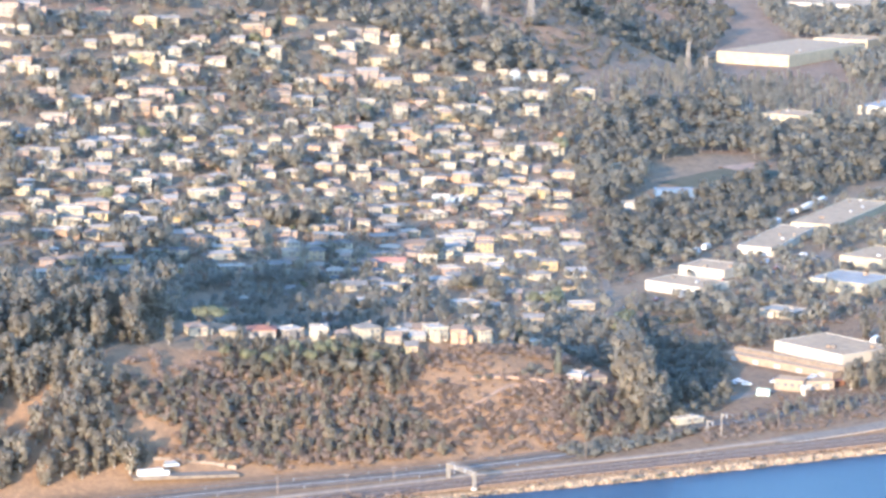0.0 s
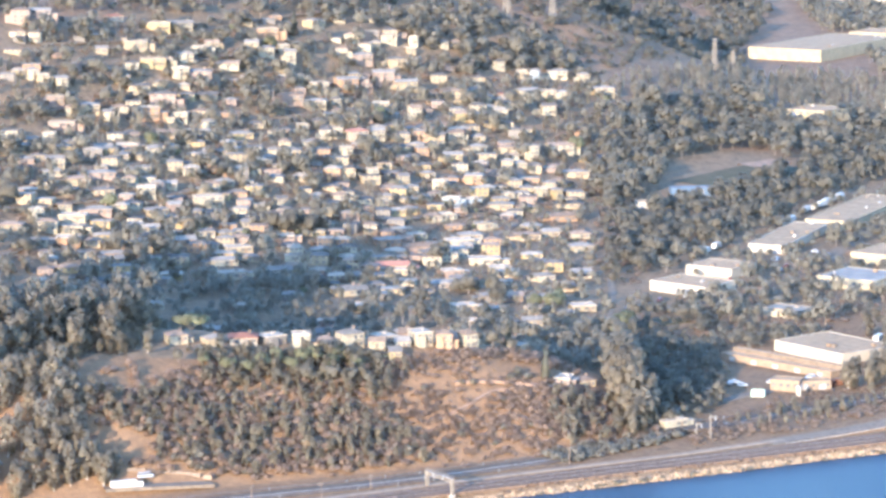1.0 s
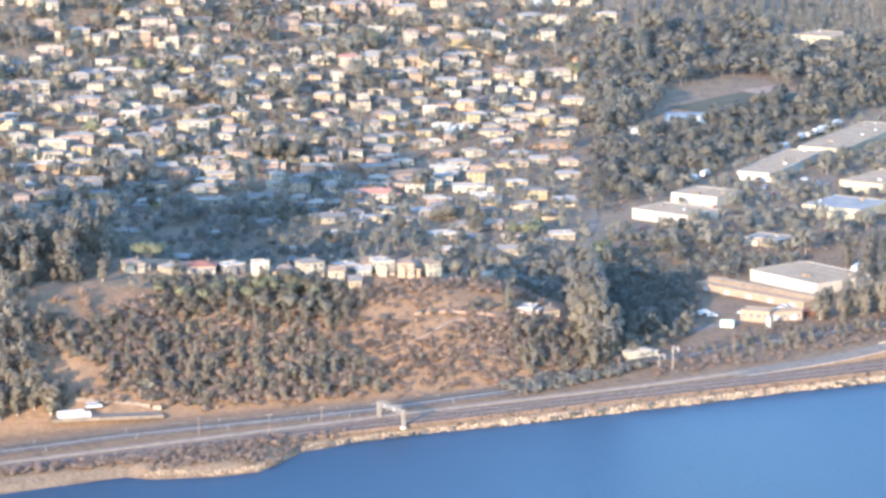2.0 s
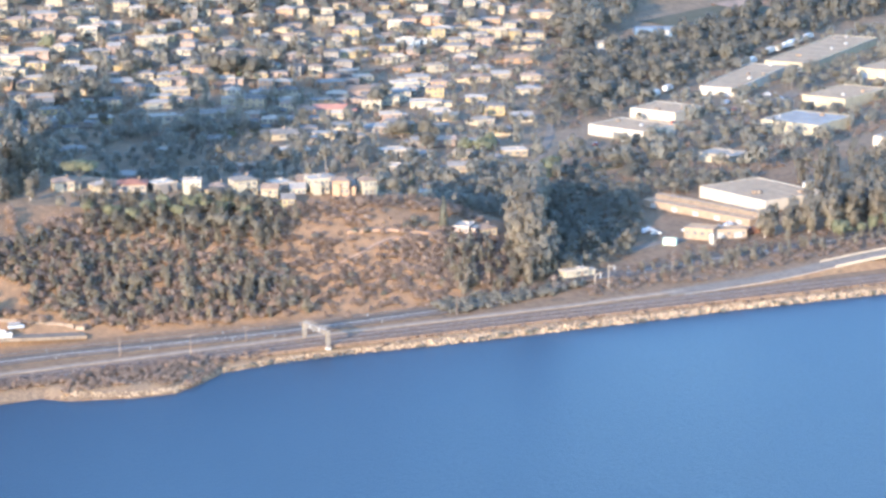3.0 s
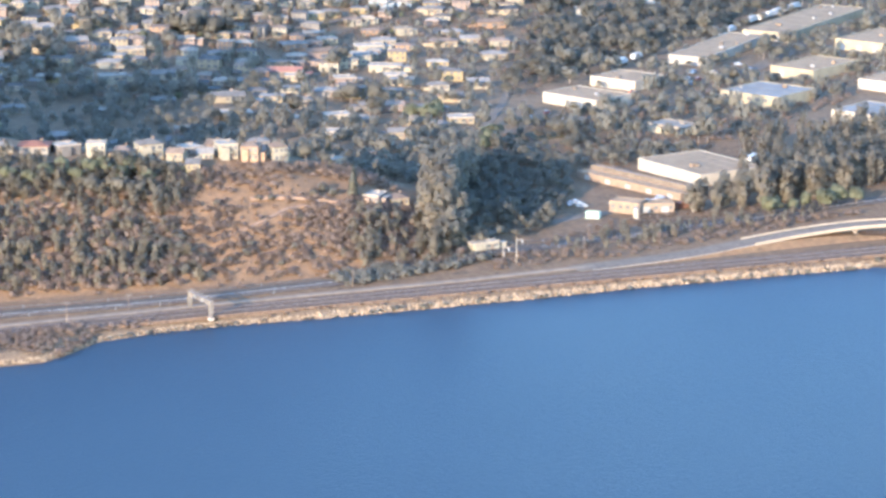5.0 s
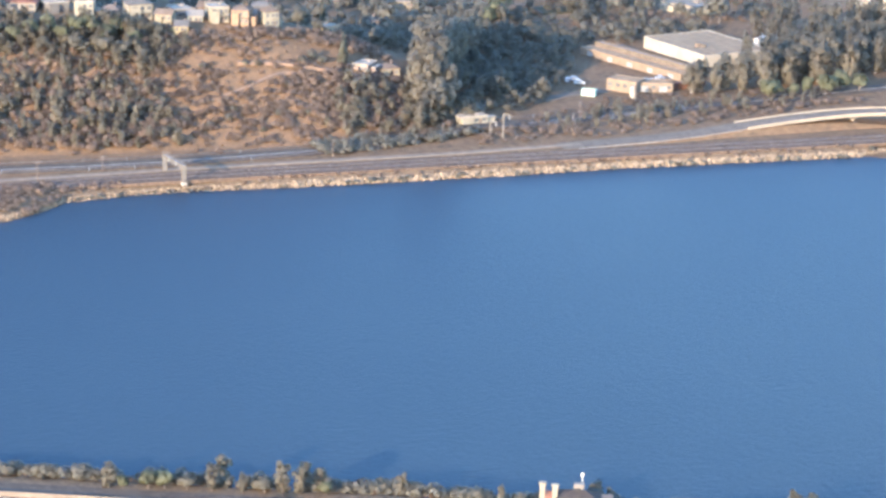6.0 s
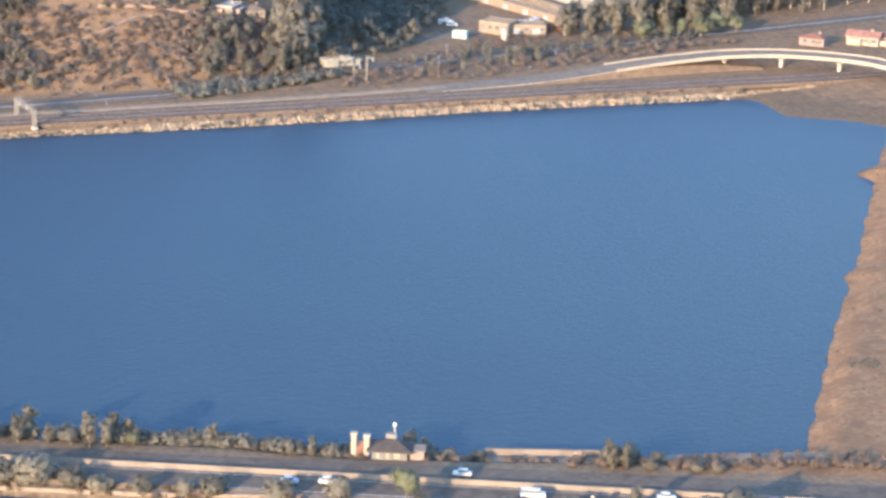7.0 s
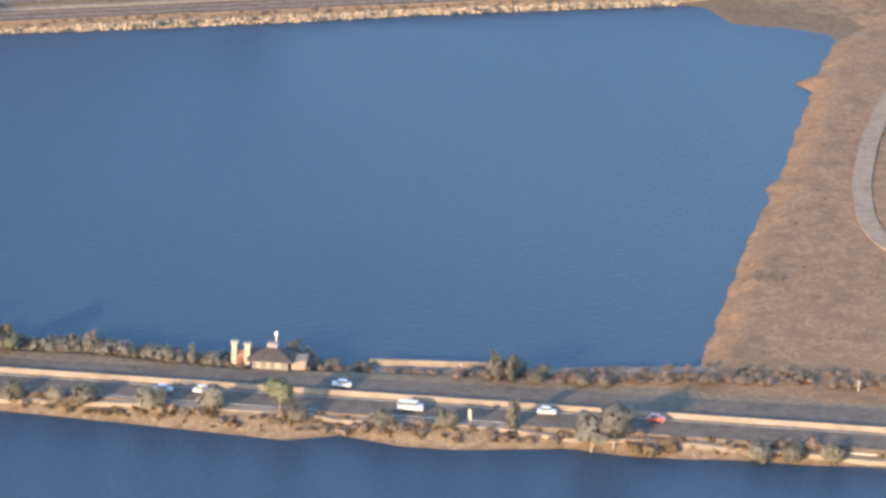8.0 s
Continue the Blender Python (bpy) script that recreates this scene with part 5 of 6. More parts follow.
grove("east_slope_scrub", "dry brown scrub thickening over the slope", "bush", filled([(46, 50), (112, 54), (114, 88), (88, 90), (62, 84), (46, 70)], 330, 1.2, 3.8, 71, 1.4, blur=4), "scrub")
grove("upper_scrub", "dry grey-brown scrub below the ridge houses", "bush", filled([(-106, 92), (-66, 92), (-40, 101), (-8, 92), (14, 88), (24, 104), (8, 116), (-24, 110), (-52, 122), (-66, 112), (-104, 108)], 200, 1.6, 4.6, 72, 2.2, blur=2), "scrub")
grove("crest_scrub", "dry bushes along the brow of the hill", "bush", filled([(20, 96), (44, 104), (66, 108), (96, 104), (112, 110), (96, 128), (72, 116), (40, 116), (16, 110)], 110, 1.8, 4.2, 45, 2.6, blur=2), "scrub")
grove("slope_grass_tufts", "tufts of tall dry grass on the bare slope", "reed", filled([(10, 48), (66, 46), (112, 66), (96, 88), (72, 106), (34, 112), (8, 90)], 260, 0.3, 1.3, 17, 1.0, blur=4), "grass")
each("greenbush", [(33, 61, 3.4), (36, 66, 3.0), (52, 62, 3.2), (44, 53, 2.8), (24, 57, 3.4), (47, 91, 3), (52, 90, 3.2), (60, 78, 2.8), (30, 90, 3), (64, 62, 2.6), (70, 92, 4), (75, 96, 4.4), (78, 93, 3.6)], 380)
# unseen trees added to raise the out-of-view hill's shadow
grove("hill_crown_wood", "unseen eucalyptus added on the out-of-view hill to shade the hollow", "gum", filled([(-250, 170), (-138, 185), (-136, 240), (-180, 320), (-260, 310)], 110, 18, 23, 75, 7), dense=0.16)
# out-of-view wood, added so that more of the hollow falls in shade
grove("back_hill_wood", "unseen eucalyptus wood added beyond the ridge to widen the hollow's shade", "gum", filled([(-330, 240), (-180, 235), (-130, 250), (-110, 310), (-200, 350), (-330, 330)], 150, 17, 22, 46, 7), dense=0.16)
grove("heath_scrub", "dark low scrub over the far hillside", "greenbush", filled([(430, 960), (560, 960), (700, 1100), (860, 1260), (700, 1300), (560, 1160), (440, 1080)], 700, 2.5, 6.5, 47, 4, blur=3), "scrub")
grove("valley_scrub", "scattered bushes and weeds between the lots", "bush", filled([(205, 245), (250, 225), (300, 215), (420, 300), (520, 400), (460, 420), (330, 330), (240, 300)], 300, 1.5, 3.5, 48, 3, True), "scrub")
grove("lot_hedges", "hedges and small trees round the lots", "oak", filled([(212, 205), (252, 196), (268, 240), (300, 300), (270, 318), (236, 300), (206, 250)], 85, 3, 6, 49, 3.2, True), "trees")
grove("shed_trees", "dark trees behind the depot sheds", "oak", filled([(226, 198), (244, 190), (262, 196), (300, 206), (290, 222), (250, 222), (224, 214)], 45, 3.5, 6.5, 50, 3.2), "trees")
grove("hollow_east_wood", "dark trees among the low houses in the hollow", "oak", filled([(112, 150), (150, 160), (200, 240), (270, 400), (290, 440), (200, 440), (130, 430), (170, 330), (150, 220)], 120, 4, 7.5, 51, 3.8, True), dense=0.22)
grove("gully_trees", "dark trees filling the gully between town and gum belt", "oak", filled([(108, 150), (150, 148), (178, 200), (206, 262), (196, 300), (165, 262), (135, 215)], 110, 4, 7.5, 94, 3.6, True), dense=0.28)
grove("field_edge_wood", "dark woodland beyond the playing field", "oak", filled([(600, 750), (650, 752), (830, 900), (800, 960), (700, 890), (620, 800)], 150, 8, 12, 52, 6, True), dense=0.2)
grove("slope_top_trees", "scattered trees over the far brown slope", "oak", filled([(560, 1060), (680, 1090), (800, 1180), (880, 1300), (760, 1420), (640, 1300), (560, 1160)], 150, 6, 12, 53, 9, blur=4), dense=0.2)
# green trees under the ridge houses
each("green", [(-46, 112, 8), (-38, 110, 7.5), (-31, 113, 8), (-24, 115, 8.5), (-20, 108, 8), (-14, 112, 9), (-8, 114, 8.5), (-3, 108, 8), (2, 113, 8), (7, 106, 7), (-54, 118, 7)], 400)
each("oak", [(-28, 104, 7), (-16, 102, 8), (-6, 100, 8), (1, 98, 7.5), (8, 97, 6.5), (-1, 119, 8), (12, 112, 7), (18, 110, 6), (-64, 120, 6), (78, 126, 8), (84, 120, 6)], 430)
each("greenbush", [(x, y, h) for x, y, h in filled([(-56, 126), (-30, 124), (0, 118), (20, 112), (22, 116), (0, 124), (-30, 131), (-56, 134)], 26, 1.6, 3.4, 61, 3)], 445)
grove("ridge_trees", "olive-green trees crowding under the ridge houses", "scrubtree", filled([(-62, 104), (-20, 96), (10, 88), (26, 100), (18, 114), (-8, 121), (-50, 126)], 120, 4.5, 8.5, 92, 3.2, blur=2), dense=0.45)
tree("umbrella", -47, 152, 9.5, 0)
each("cypress", [(86, 92, 13), (88, 97, 11), (92, 140, 12)], 440)
# belt of tall gums at the end of the hill, and the shaded wood behind it
each("gum", [(104, 50, 13), (109, 54, 15), (113, 58, 17), (108, 62, 16), (114, 66, 20), (117, 74, 22), (121, 83, 22), (125, 92, 23), (128, 101, 22), (133, 112, 22), (138, 122, 21), (143, 132, 21), (149, 144, 20), (155, 156, 20), (161, 168, 19), (168, 180, 18), (176, 194, 17), (184, 210, 16), (118, 62, 15), (122, 70, 18), (112, 78, 17), (118, 90, 19), (124, 108, 19), (119, 80, 21), (123, 88, 22), (127, 97, 22), (131, 107, 22), (136, 117, 21), (141, 127, 20), (146, 138, 20), (152, 150, 19), (158, 162, 19), (165, 174, 18)], 460)
each("green", [(211, 254, 12), (206, 247, 11), (199, 239, 10)], 480)
grove("shaded_wood", "dark dense wood in the shade of the tall gums", "oak", filled([(118, 56), (140, 66), (170, 92), (200, 140), (226, 195), (208, 240), (180, 215), (140, 140)], 330, 3.5, 6.5, 18, 3.0), dense=0.22)
grove("foot_scrub", "bushes along the road at the foot of the hill", "greenbush", filled([(60, 24), (112, 38), (130, 50), (112, 56), (98, 50), (60, 42)], 70, 2.5, 4.5, 19, 2.4), "scrub")
# yard between road and railway
grove("yard_scrub", "dry grey bushes in the railway yard", "bush", filled([(118, 30), (180, 36), (260, 58), (300, 70), (270, 74), (186, 56), (130, 47)], 110, 1.6, 3.6, 20, 3.0), "scrub")
grove("yard_trees", "small olive-grey trees between road and railway", "scrubtree", filled([(160, 48), (200, 52), (262, 70), (296, 84), (250, 86), (196, 72), (160, 62)], 55, 2.6, 5.5, 93, 3.4, blur=2), dense=0.5)
grove("depot_weeds", "low dry weeds and brush round the depot yard", "bush", filled([(128, 54), (200, 92), (235, 97), (300, 94), (280, 76), (200, 64)], 190, 0.6, 2.4, 77, 2.0, blur=1.5), "scrub")
grove("road_side_trees", "dark trees lining the town street", "oak", filled([(416, 659), (427, 642), (324, 429), (271, 354), (263, 375)], 80, 4, 9.5, 78, 4.0, True), "trees")
grove("road_side_brush", "dry brush beside the town street", "bush", filled([(416, 659), (427, 642), (324, 429), (271, 354), (263, 375)], 110, 1.2, 3.0, 79, 2.4, True), "scrub")
grove("rail_verge", "low dry brush beside the railway", "bush", filled([(-160, -8), (-110, -10), (-50, -2), (-44, 4), (-110, 0), (-160, 2)], 150, 1.5, 3.2, 21, 1.6), "scrub")
grove("shore_brush", "low dry brush along the shore", "bush", filled([(20, -1), (262, 0), (262, 2.5), (20, 2)], 70, 0.8, 2.2, 22, 3.0), "scrub")
grove("spit_brush", "low brush on the spit", "bush", filled([(-104, -18), (-60, -24), (-40, -4), (-20, 0), (-20, 3), (-100, -4)], 170, 1.0, 2.8, 23, 1.6), "scrub")
grove("waterline_brush", "dark bushes at the water's edge", "greenbush", [(x, y, h) for x, y, h in zip(*along(FAR_SHORE, 130, (-1.2, 1.4)).T, rng.uniform(0.6, 2.2, 130))], "scrub")
each("greenbush", [(68, -3.6, 2.8), (79, -3.4, 2.2), (228, -3, 2.4), (212, -2.4, 2.0), (268, 0, 2.6)], 500)
# tall gums beside the overpass
each("gum", [(236, 96, 13), (241, 99, 14), (246, 95, 13), (252, 100, 15), (258, 97, 14), (264, 104, 15), (270, 100, 15), (276, 106, 16), (283, 103, 15), (290, 110, 16), (298, 106, 16), (306, 112, 17), (314, 108, 16), (322, 116, 17), (300, 122, 16), (312, 126, 16), (326, 130, 16), (288, 122, 15), (338, 122, 16), (348, 130, 16)], 520)
each("green", [(262, 79, 9), (267, 82, 8.5), (283, 86, 8), (290, 83, 9), (300, 90, 9), (308, 88, 8), (276, 84, 6)], 545)
grove("valley_gums", "dense eucalyptus between road and warehouses", "gum", filled([(262, 106), (360, 118), (470, 160), (470, 250), (400, 225), (350, 200), (310, 205), (310, 150), (275, 125)], 150, 12, 16, 24, 5, True))
wood(70, 1500, "street_trees", "dark green trees between the warehouses", "oak", filled([(228, 285), (260, 240), (300, 220), (400, 290), (520, 400), (640, 520), (600, 600), (450, 540), (330, 450), (300, 410), (320, 350), (260, 330), (225, 300)], 400, 3.8, 8.5, 25, 4.0, True), dense=0.3)
grove("belt_wood", "dense dark tree belt above the warehouses", "oak", filled([(290, 400), (310, 412), (372, 462), (430, 500), (520, 572), (640, 655), (850, 850), (800, 930), (640, 770), (560, 690), (470, 620), (400, 570), (330, 480)], 520, 7, 11, 26, 4.6, True), dense=0.2)
grove("field_wood", "dark woodland round the playing field", "oak", filled([(375, 585), (440, 640), (500, 730), (560, 770), (640, 800), (700, 880), (690, 960), (600, 900), (540, 870), (500, 800), (440, 740), (405, 660)], 300, 8, 13, 27, 5.2, True))
grove("back_gums", "grey-green eucalyptus wood on the back slope", "gum", filled([(530, 860), (640, 900), (760, 900), (960, 1100), (960, 1260), (800, 1170), (640, 1010), (560, 930)], 330, 8, 13, 28, 6, True), dense=0.2)
grove("far_wood", "woodland on the far hillside", "oak", filled([(700, 1200), (900, 1290), (960, 1420), (1300, 1900), (1200, 2300), (700, 1900), (480, 1300), (420, 1120), (560, 1150)], 1000, 10, 17, 29, 8.5, True), dense=0.16)
grove("valley_wood", "woodland down the far valley", "oak", filled([(960, 1150), (1200, 1300), (1400, 1600), (1700, 2000), (1500, 2200), (1330, 1900), (1200, 1640), (1240, 1480), (1060, 1340)], 750, 9, 15, 30, 8, True), dense=0.16)
grove("upper_wood", "dark trees along the top of the town", "oak", filled([(60, 950), (170, 985), (300, 1020), (420, 1010), (480, 960), (560, 960), (560, 1060), (420, 1150), (60, 1150)], 420, 8, 14, 31, 5, True), dense=0.2)
# gardens and street trees of the town
TOWN = [(-60, 440), (60, 420), (200, 380), (290, 430), (380, 590), (420, 720), (520, 850), (560, 930), (430, 960), (300, 1000), (120, 960), (40, 780), (-30, 620)]
town_trees = [(x, y, h * (1.7 if i % 7 == 0 else 0.92) * (0.62 if x > 160 and y - 0.5 * x < 480 else 1.0)) for i, (x, y, h) in enumerate(filled(TOWN, 1900, 3.6, 8.2, 32, 3.1, True))]
each("oak", town_trees[:110] + town_trees[162:250], 600)
each("green", town_trees[110:150], 1720)
each("cypress", [(x, y, h * 1.4) for x, y, h in town_trees[150:162]], 1760)
grove("garden_trees", "dark green garden trees among the houses", "oak", town_trees[250:1300], dense=0.2)
grove("garden_gums", "grey-green garden trees among the houses", "gum", [(x, y, h * 1.15) for x, y, h in town_trees[1300:1500]])
grove("garden_olives", "dusty olive-grey garden trees among the houses", "scrubtree", town_trees[1500:], "trees")
grove("garden_shrubs", "dry garden shrubs and hedges among the houses", "bush", [(x, y, h * 0.55) for x, y, h in filled(TOWN, 900, 4, 8, 33, 2.6, True)], "shrubs")
each("oak", [(150, 545, 15), (157, 552, 16), (164, 548, 13), (146, 556, 13), (212, 470, 13), (205, 462, 12), (186, 380, 11), (196, 372, 12), (186, 345, 10), (150, 360, 10)], 780)
each("green", [(203, 318, 10), (210, 324, 11), (198, 326, 9)], 800)
grove("hollow_wood", "dark trees in the shaded hollow behind the ridge", "oak", filled([(-80, 200), (40, 180), (110, 160), (150, 220), (170, 330), (120, 430), (-60, 430), (-110, 330)], 520, 5, 8.5, 34, 3.8, True), dense=0.24)
CLUMPS = ((164, 553), (172, 560), (208, 672), (200, 579), (251, 867), (262, 908), (160, 736), (99, 557), (276, 707), (447, 952), (465, 968), (411, 850), (395, 785), (412, 889), (125, 929), (153, 927), (67, 782),
          (147, 851), (252, 946), (287, 992), (382, 1036), (439, 1014), (42, 510), (58, 510), (18, 630), (148, 660), (244, 830), (459, 777), (507, 816), (514, 796), (30, 700), (60, 850))
rt = random.Random(77)
grove("tall_garden_trees", "tall dark clumps of trees rising over the houses", "oak", [(x + rt.gauss(0, 5), y + rt.gauss(0, 6), rt.uniform(8, 13)) for x, y in CLUMPS for _ in range(5)], dense=0.3)
# freeway planting
NEAR_BUSH = [(-43, -330, 4.6), (-34, -334, 4.0), (-28, -336, 4.2), (-14, -343, 5.0), (-1, -348, 5.2), (13, -355, 6.5), (16, -358, 4.0), (34, -365, 4.2), (48, -370, 4.0), (62, -374, 5.2), (77, -385, 7.5), (82, -386, 8.5), (112, -399, 4.5), (119, -401, 4.2), (128, -404, 4.5), (-58, -322, 5), (-66, -318, 7), (-74, -315, 6), (-52, -326, 4)]
NEAR_BUSH = [(x, y, h * 1.4) for x, y, h in NEAR_BUSH]
each("green", [NEAR_BUSH[5]], 820)
each("scrubtree", NEAR_BUSH[9:10], 825)
each("oak", NEAR_BUSH[10:12], 826)
each("oliveshrub", NEAR_BUSH[:5] + NEAR_BUSH[6:9] + NEAR_BUSH[12:], 830)
each("reed", [(89, -390.5, 4.0), (94, -391, 3.4), (86, -389, 3.2)], 850)
FAR_BUSH = [(-41, -298, 4.5), (-37, -299, 4.2), (-33, -301, 3.6), (-24, -303, 4.8), (-20, -304, 5.2), (-16, -305, 4.4), (-8, -309, 3.6), (-4, -311, 4.0), (0, -312, 3.2), (5, -316, 3.4), (8, -318, 3.0), (25, -322, 4.6), (29, -324, 4.8), (34, -327, 3.8), (40, -331, 3.2), (70, -342, 5.0), (74, -343, 4.8), (80, -346, 3.0)]
each("scrubtree", [(-61, -289, 8.5), (-42, -297, 8), (-39, -299, 6.5), (-20, -306, 6), (69, -343, 6), (73, -345, 5.5), (22, -318, 6)], 1800)
each("scrubtree", [(-89, -286, 6.5), (-65, -294, 7), (-58, -297, 5), (-49, -301, 8.5), (-45, -302, 7), (1, -320, 5), (27, -318, 7.5), (30, -320, 6), (68, -347, 5), (71, -348, 6)], 1840)
each("green", [(-80, -289, 5), (-76, -290, 5), (-39, -304, 4), (-86, -288, 4), (33, -324, 3.2), (40, -328, 3)], 1860)
each("oak", [(-71, -292, 4), (-4, -318, 4), (-53, -299, 4.5)], 1880)
each("oliveshrub", [(14, -316, 6.5), (11, -317, 5.5), (77, -350, 3.4), (87, -354, 3.2), (92, -356, 3)], 1890)
FAR_BUSH = [(x, y, h * 1.25) for x, y, h in FAR_BUSH]
each("greenbush", FAR_BUSH[::2], 860)
each("oliveshrub", FAR_BUSH[1::2], 880)
grove("reed_bank", "straw-coloured reeds along the bay shore", "reed", [(x, y, h) for x, y, h in zip(*along([(-300, -213), (-46, -331), (-23, -343), (3, -357), (12, -361.5), (25, -361.5), (36, -370.5), (48, -375.5), (73, -380.5), (84, -387.5), (108, -396.5), (140, -408.5), (240, -450)], 560, (0.3, 4.5)).T, rng.uniform(0.8, 2.0, 560))], "reeds")
grove("freeway_bank_brush", "dry brush along the lagoon side of the freeway", "bush", [(x, y, h) for x, y, h in zip(*along([(-300, -186), (-39, -297), (-14, -307), (11, -321), (44, -332), (75, -341), (117, -349), (200, -380)], 330, (-3.5, 0.5)).T, rng.uniform(0.9, 2.4, 330))] + [(x, y, h) for x, y, h in zip(*along([(60, -341), (80, -349), (120, -358), (220, -392)], 160, (-2.5, 2)).T, rng.uniform(1.2, 3.0, 160))], "scrub")
grove("freeway_thicket", "continuous bushes along the lagoon side of the freeway", "greenbush", [(x, y, h) for x, y, h in zip(*along([(-300, -186), (-80, -281), (-39, -298), (-14, -308), (8, -319)], 240, (-3.0, 0.3)).T, rng.uniform(2.6, 5.4, 240))], "scrub")
grove("near_bank_brush", "dry brush on the bay side of the freeway", "bush", [(x, y, h) for x, y, h in zip(*along([(-300, -210), (-46, -328), (3, -353), (48, -372), (84, -384), (140, -405), (240, -447)], 200, (-1.5, 1.5)).T, rng.uniform(1.2, 3.4, 200))], "scrub")
taken += [(x, y, 4.5) for x, y in ((330, -90), (314, -103), (299, -116), (286, -132), (273, -148), (260, -168), (247, -187), (236, -206), (225, -225), (218, -240), (211, -256), (208, -267), (206, -278), (209, -291), (212, -304), (224, -319))]
grove("fill_weeds", "dead weeds over the fill", "reed", filled([(125, -340), (170, -265), (230, -168), (262, -105), (330, -80), (330, -300), (170, -360)], 500, 0.3, 0.8, 35, 2.0, True, blur=1), "weeds")
grove("green_weeds", "small patch of green weeds on the fill", "greenbush", filled([(158, -296), (168, -298), (172, -290), (162, -288)], 26, 0.5, 1.0, 36, 0.8), "weeds")

# ---- masts, poles and pylons ----


def pylon(x, y, h, turn):
    top = tagged(new("pylon"), "weathered steel lattice power pylon", "pylon", "power pylons")
    top.matrix_basis = pose(x, y, ground_z(x, y), 0, 0, turn)
    wide = lambda z: 0.05 * h * (1 - z / h) ** 1.15 + 0.8
    for sx, sy in ((-1, -1), (1, -1), (1, 1), (-1, 1)):
        bm = bmesh.new()
        zs = [h * i / 8 for i in range(9)]
        for a, b in zip(zs, zs[1:]):
            beam(bm, (sx * wide(a), sy * wide(a), a), (sx * wide(b), sy * wide(b), b), 0.42)
        part("leg", bm, M_PYLON, top)
    bm = bmesh.new()
    for i in range(8):
        a, b = h * i / 8, h * (i + 1) / 8
        for (sx, sy), (tx, ty) in (((-1, -1), (1, -1)), ((1, -1), (1, 1)), ((1, 1), (-1, 1)), ((-1, 1), (-1, -1))):
            beam(bm, (sx * wide(a), sy * wide(a), a), (tx * wide(b), ty * wide(b), b), 0.16)
            beam(bm, (tx * wide(a), ty * wide(a), a), (sx * wide(b), sy * wide(b), b), 0.16)
            beam(bm, (tx * wide(b), ty * wide(b), b), (sx * wide(b), sy * wide(b), b), 0.16)
    part("bracing", bm, M_PYLON, top)
    for f in (0.72, 0.84, 0.95):
        arm = bmesh.new()
        for s in (-1, 1):
            beam(arm, (0, 0, h * f + 0.9), (s * h * 0.13, 0, h * f), 0.2)
            beam(arm, (0, 0, h * f - 0.4), (s * h * 0.13, 0, h * f), 0.2)
        part("crossarm", arm, M_PYLON, top)
    return top


for x, y, h in ((546, 1074, 38), (591, 1082, 36), (778, 1146, 27), (792, 1139, 22)):
    pylon(x, y, h, 35)


def utility_pole(x, y, h, arms=1, label="weathered wooden utility pole with a crossarm", near=True):
    top = tagged(new("utility_pole"), label, "pole", "utility poles")
    top.matrix_basis = pose(x, y, ground_z(x, y), 0, 0, (x * 7) % 90)
    bm = bmesh.new()
    bmesh.ops.create_cone(bm, cap_ends=True, segments=8, radius1=0.2, radius2=0.12, depth=h + 1, matrix=Matrix.Translation((0, 0, h / 2 - 0.5)))
    part("post", bm, M_WOOD, top)
    for i in range(arms):
        arm = part("crossarm", boxed(0, 0, h - 0.6 - i * 1.1, 2.6, 0.14, 0.18), M_WOOD, top)
        for sx in (-1.1, -0.4, 0.4, 1.1) if near else ():
            part("insulator", boxed(sx, 0, h - 0.38 - i * 1.1, 0.12, 0.12, 0.24), M_GALV, arm)
    return top


for x, y, h in ((-50, 4, 9), (62, 24, 7), (-72, 18, 7), (-24, 19, 6), (162, 40, 8), (172, 58, 8), (208, 88, 7), (110, 40, 7), (78, 52, 6), (190, 150, 11), (240, 96, 8)):
    utility_pole(x, y, h)
rp = random.Random(8)
for k in range(46):
    x = rp.uniform(-20, 420)
    y = rp.choice((470, 520, 575, 635, 690, 745, 800, 850)) + 0.5 * x + rp.uniform(-4, 4)
    if x < 330 + 0.25 * (y - 400):
        utility_pole(x, y, rp.uniform(8.5, 11), rp.choice((1, 2)), near=False)
# steel signal masts in the yard
for x, y, h in ((133, 38, 10), (130, 44, 6)):
    top = tagged(new("signal_mast"), "pale steel railway signal mast with a short bracket", "mast")
    top.matrix_basis = pose(x, y, ground_z(x, y))
    part("post", boxed(0, 0, h / 2, 0.4, 0.4, h), M_GANTRY, top)
    part("bracket", boxed(1.2, 0, h - 0.8, 3.2, 0.3, 0.5), M_GANTRY, top)
    part("signal_head", boxed(2.4, 0, h - 1.8, 0.5, 0.5, 1.5, bevel=0.08), M_GALV, top)

# ---- vehicles ----


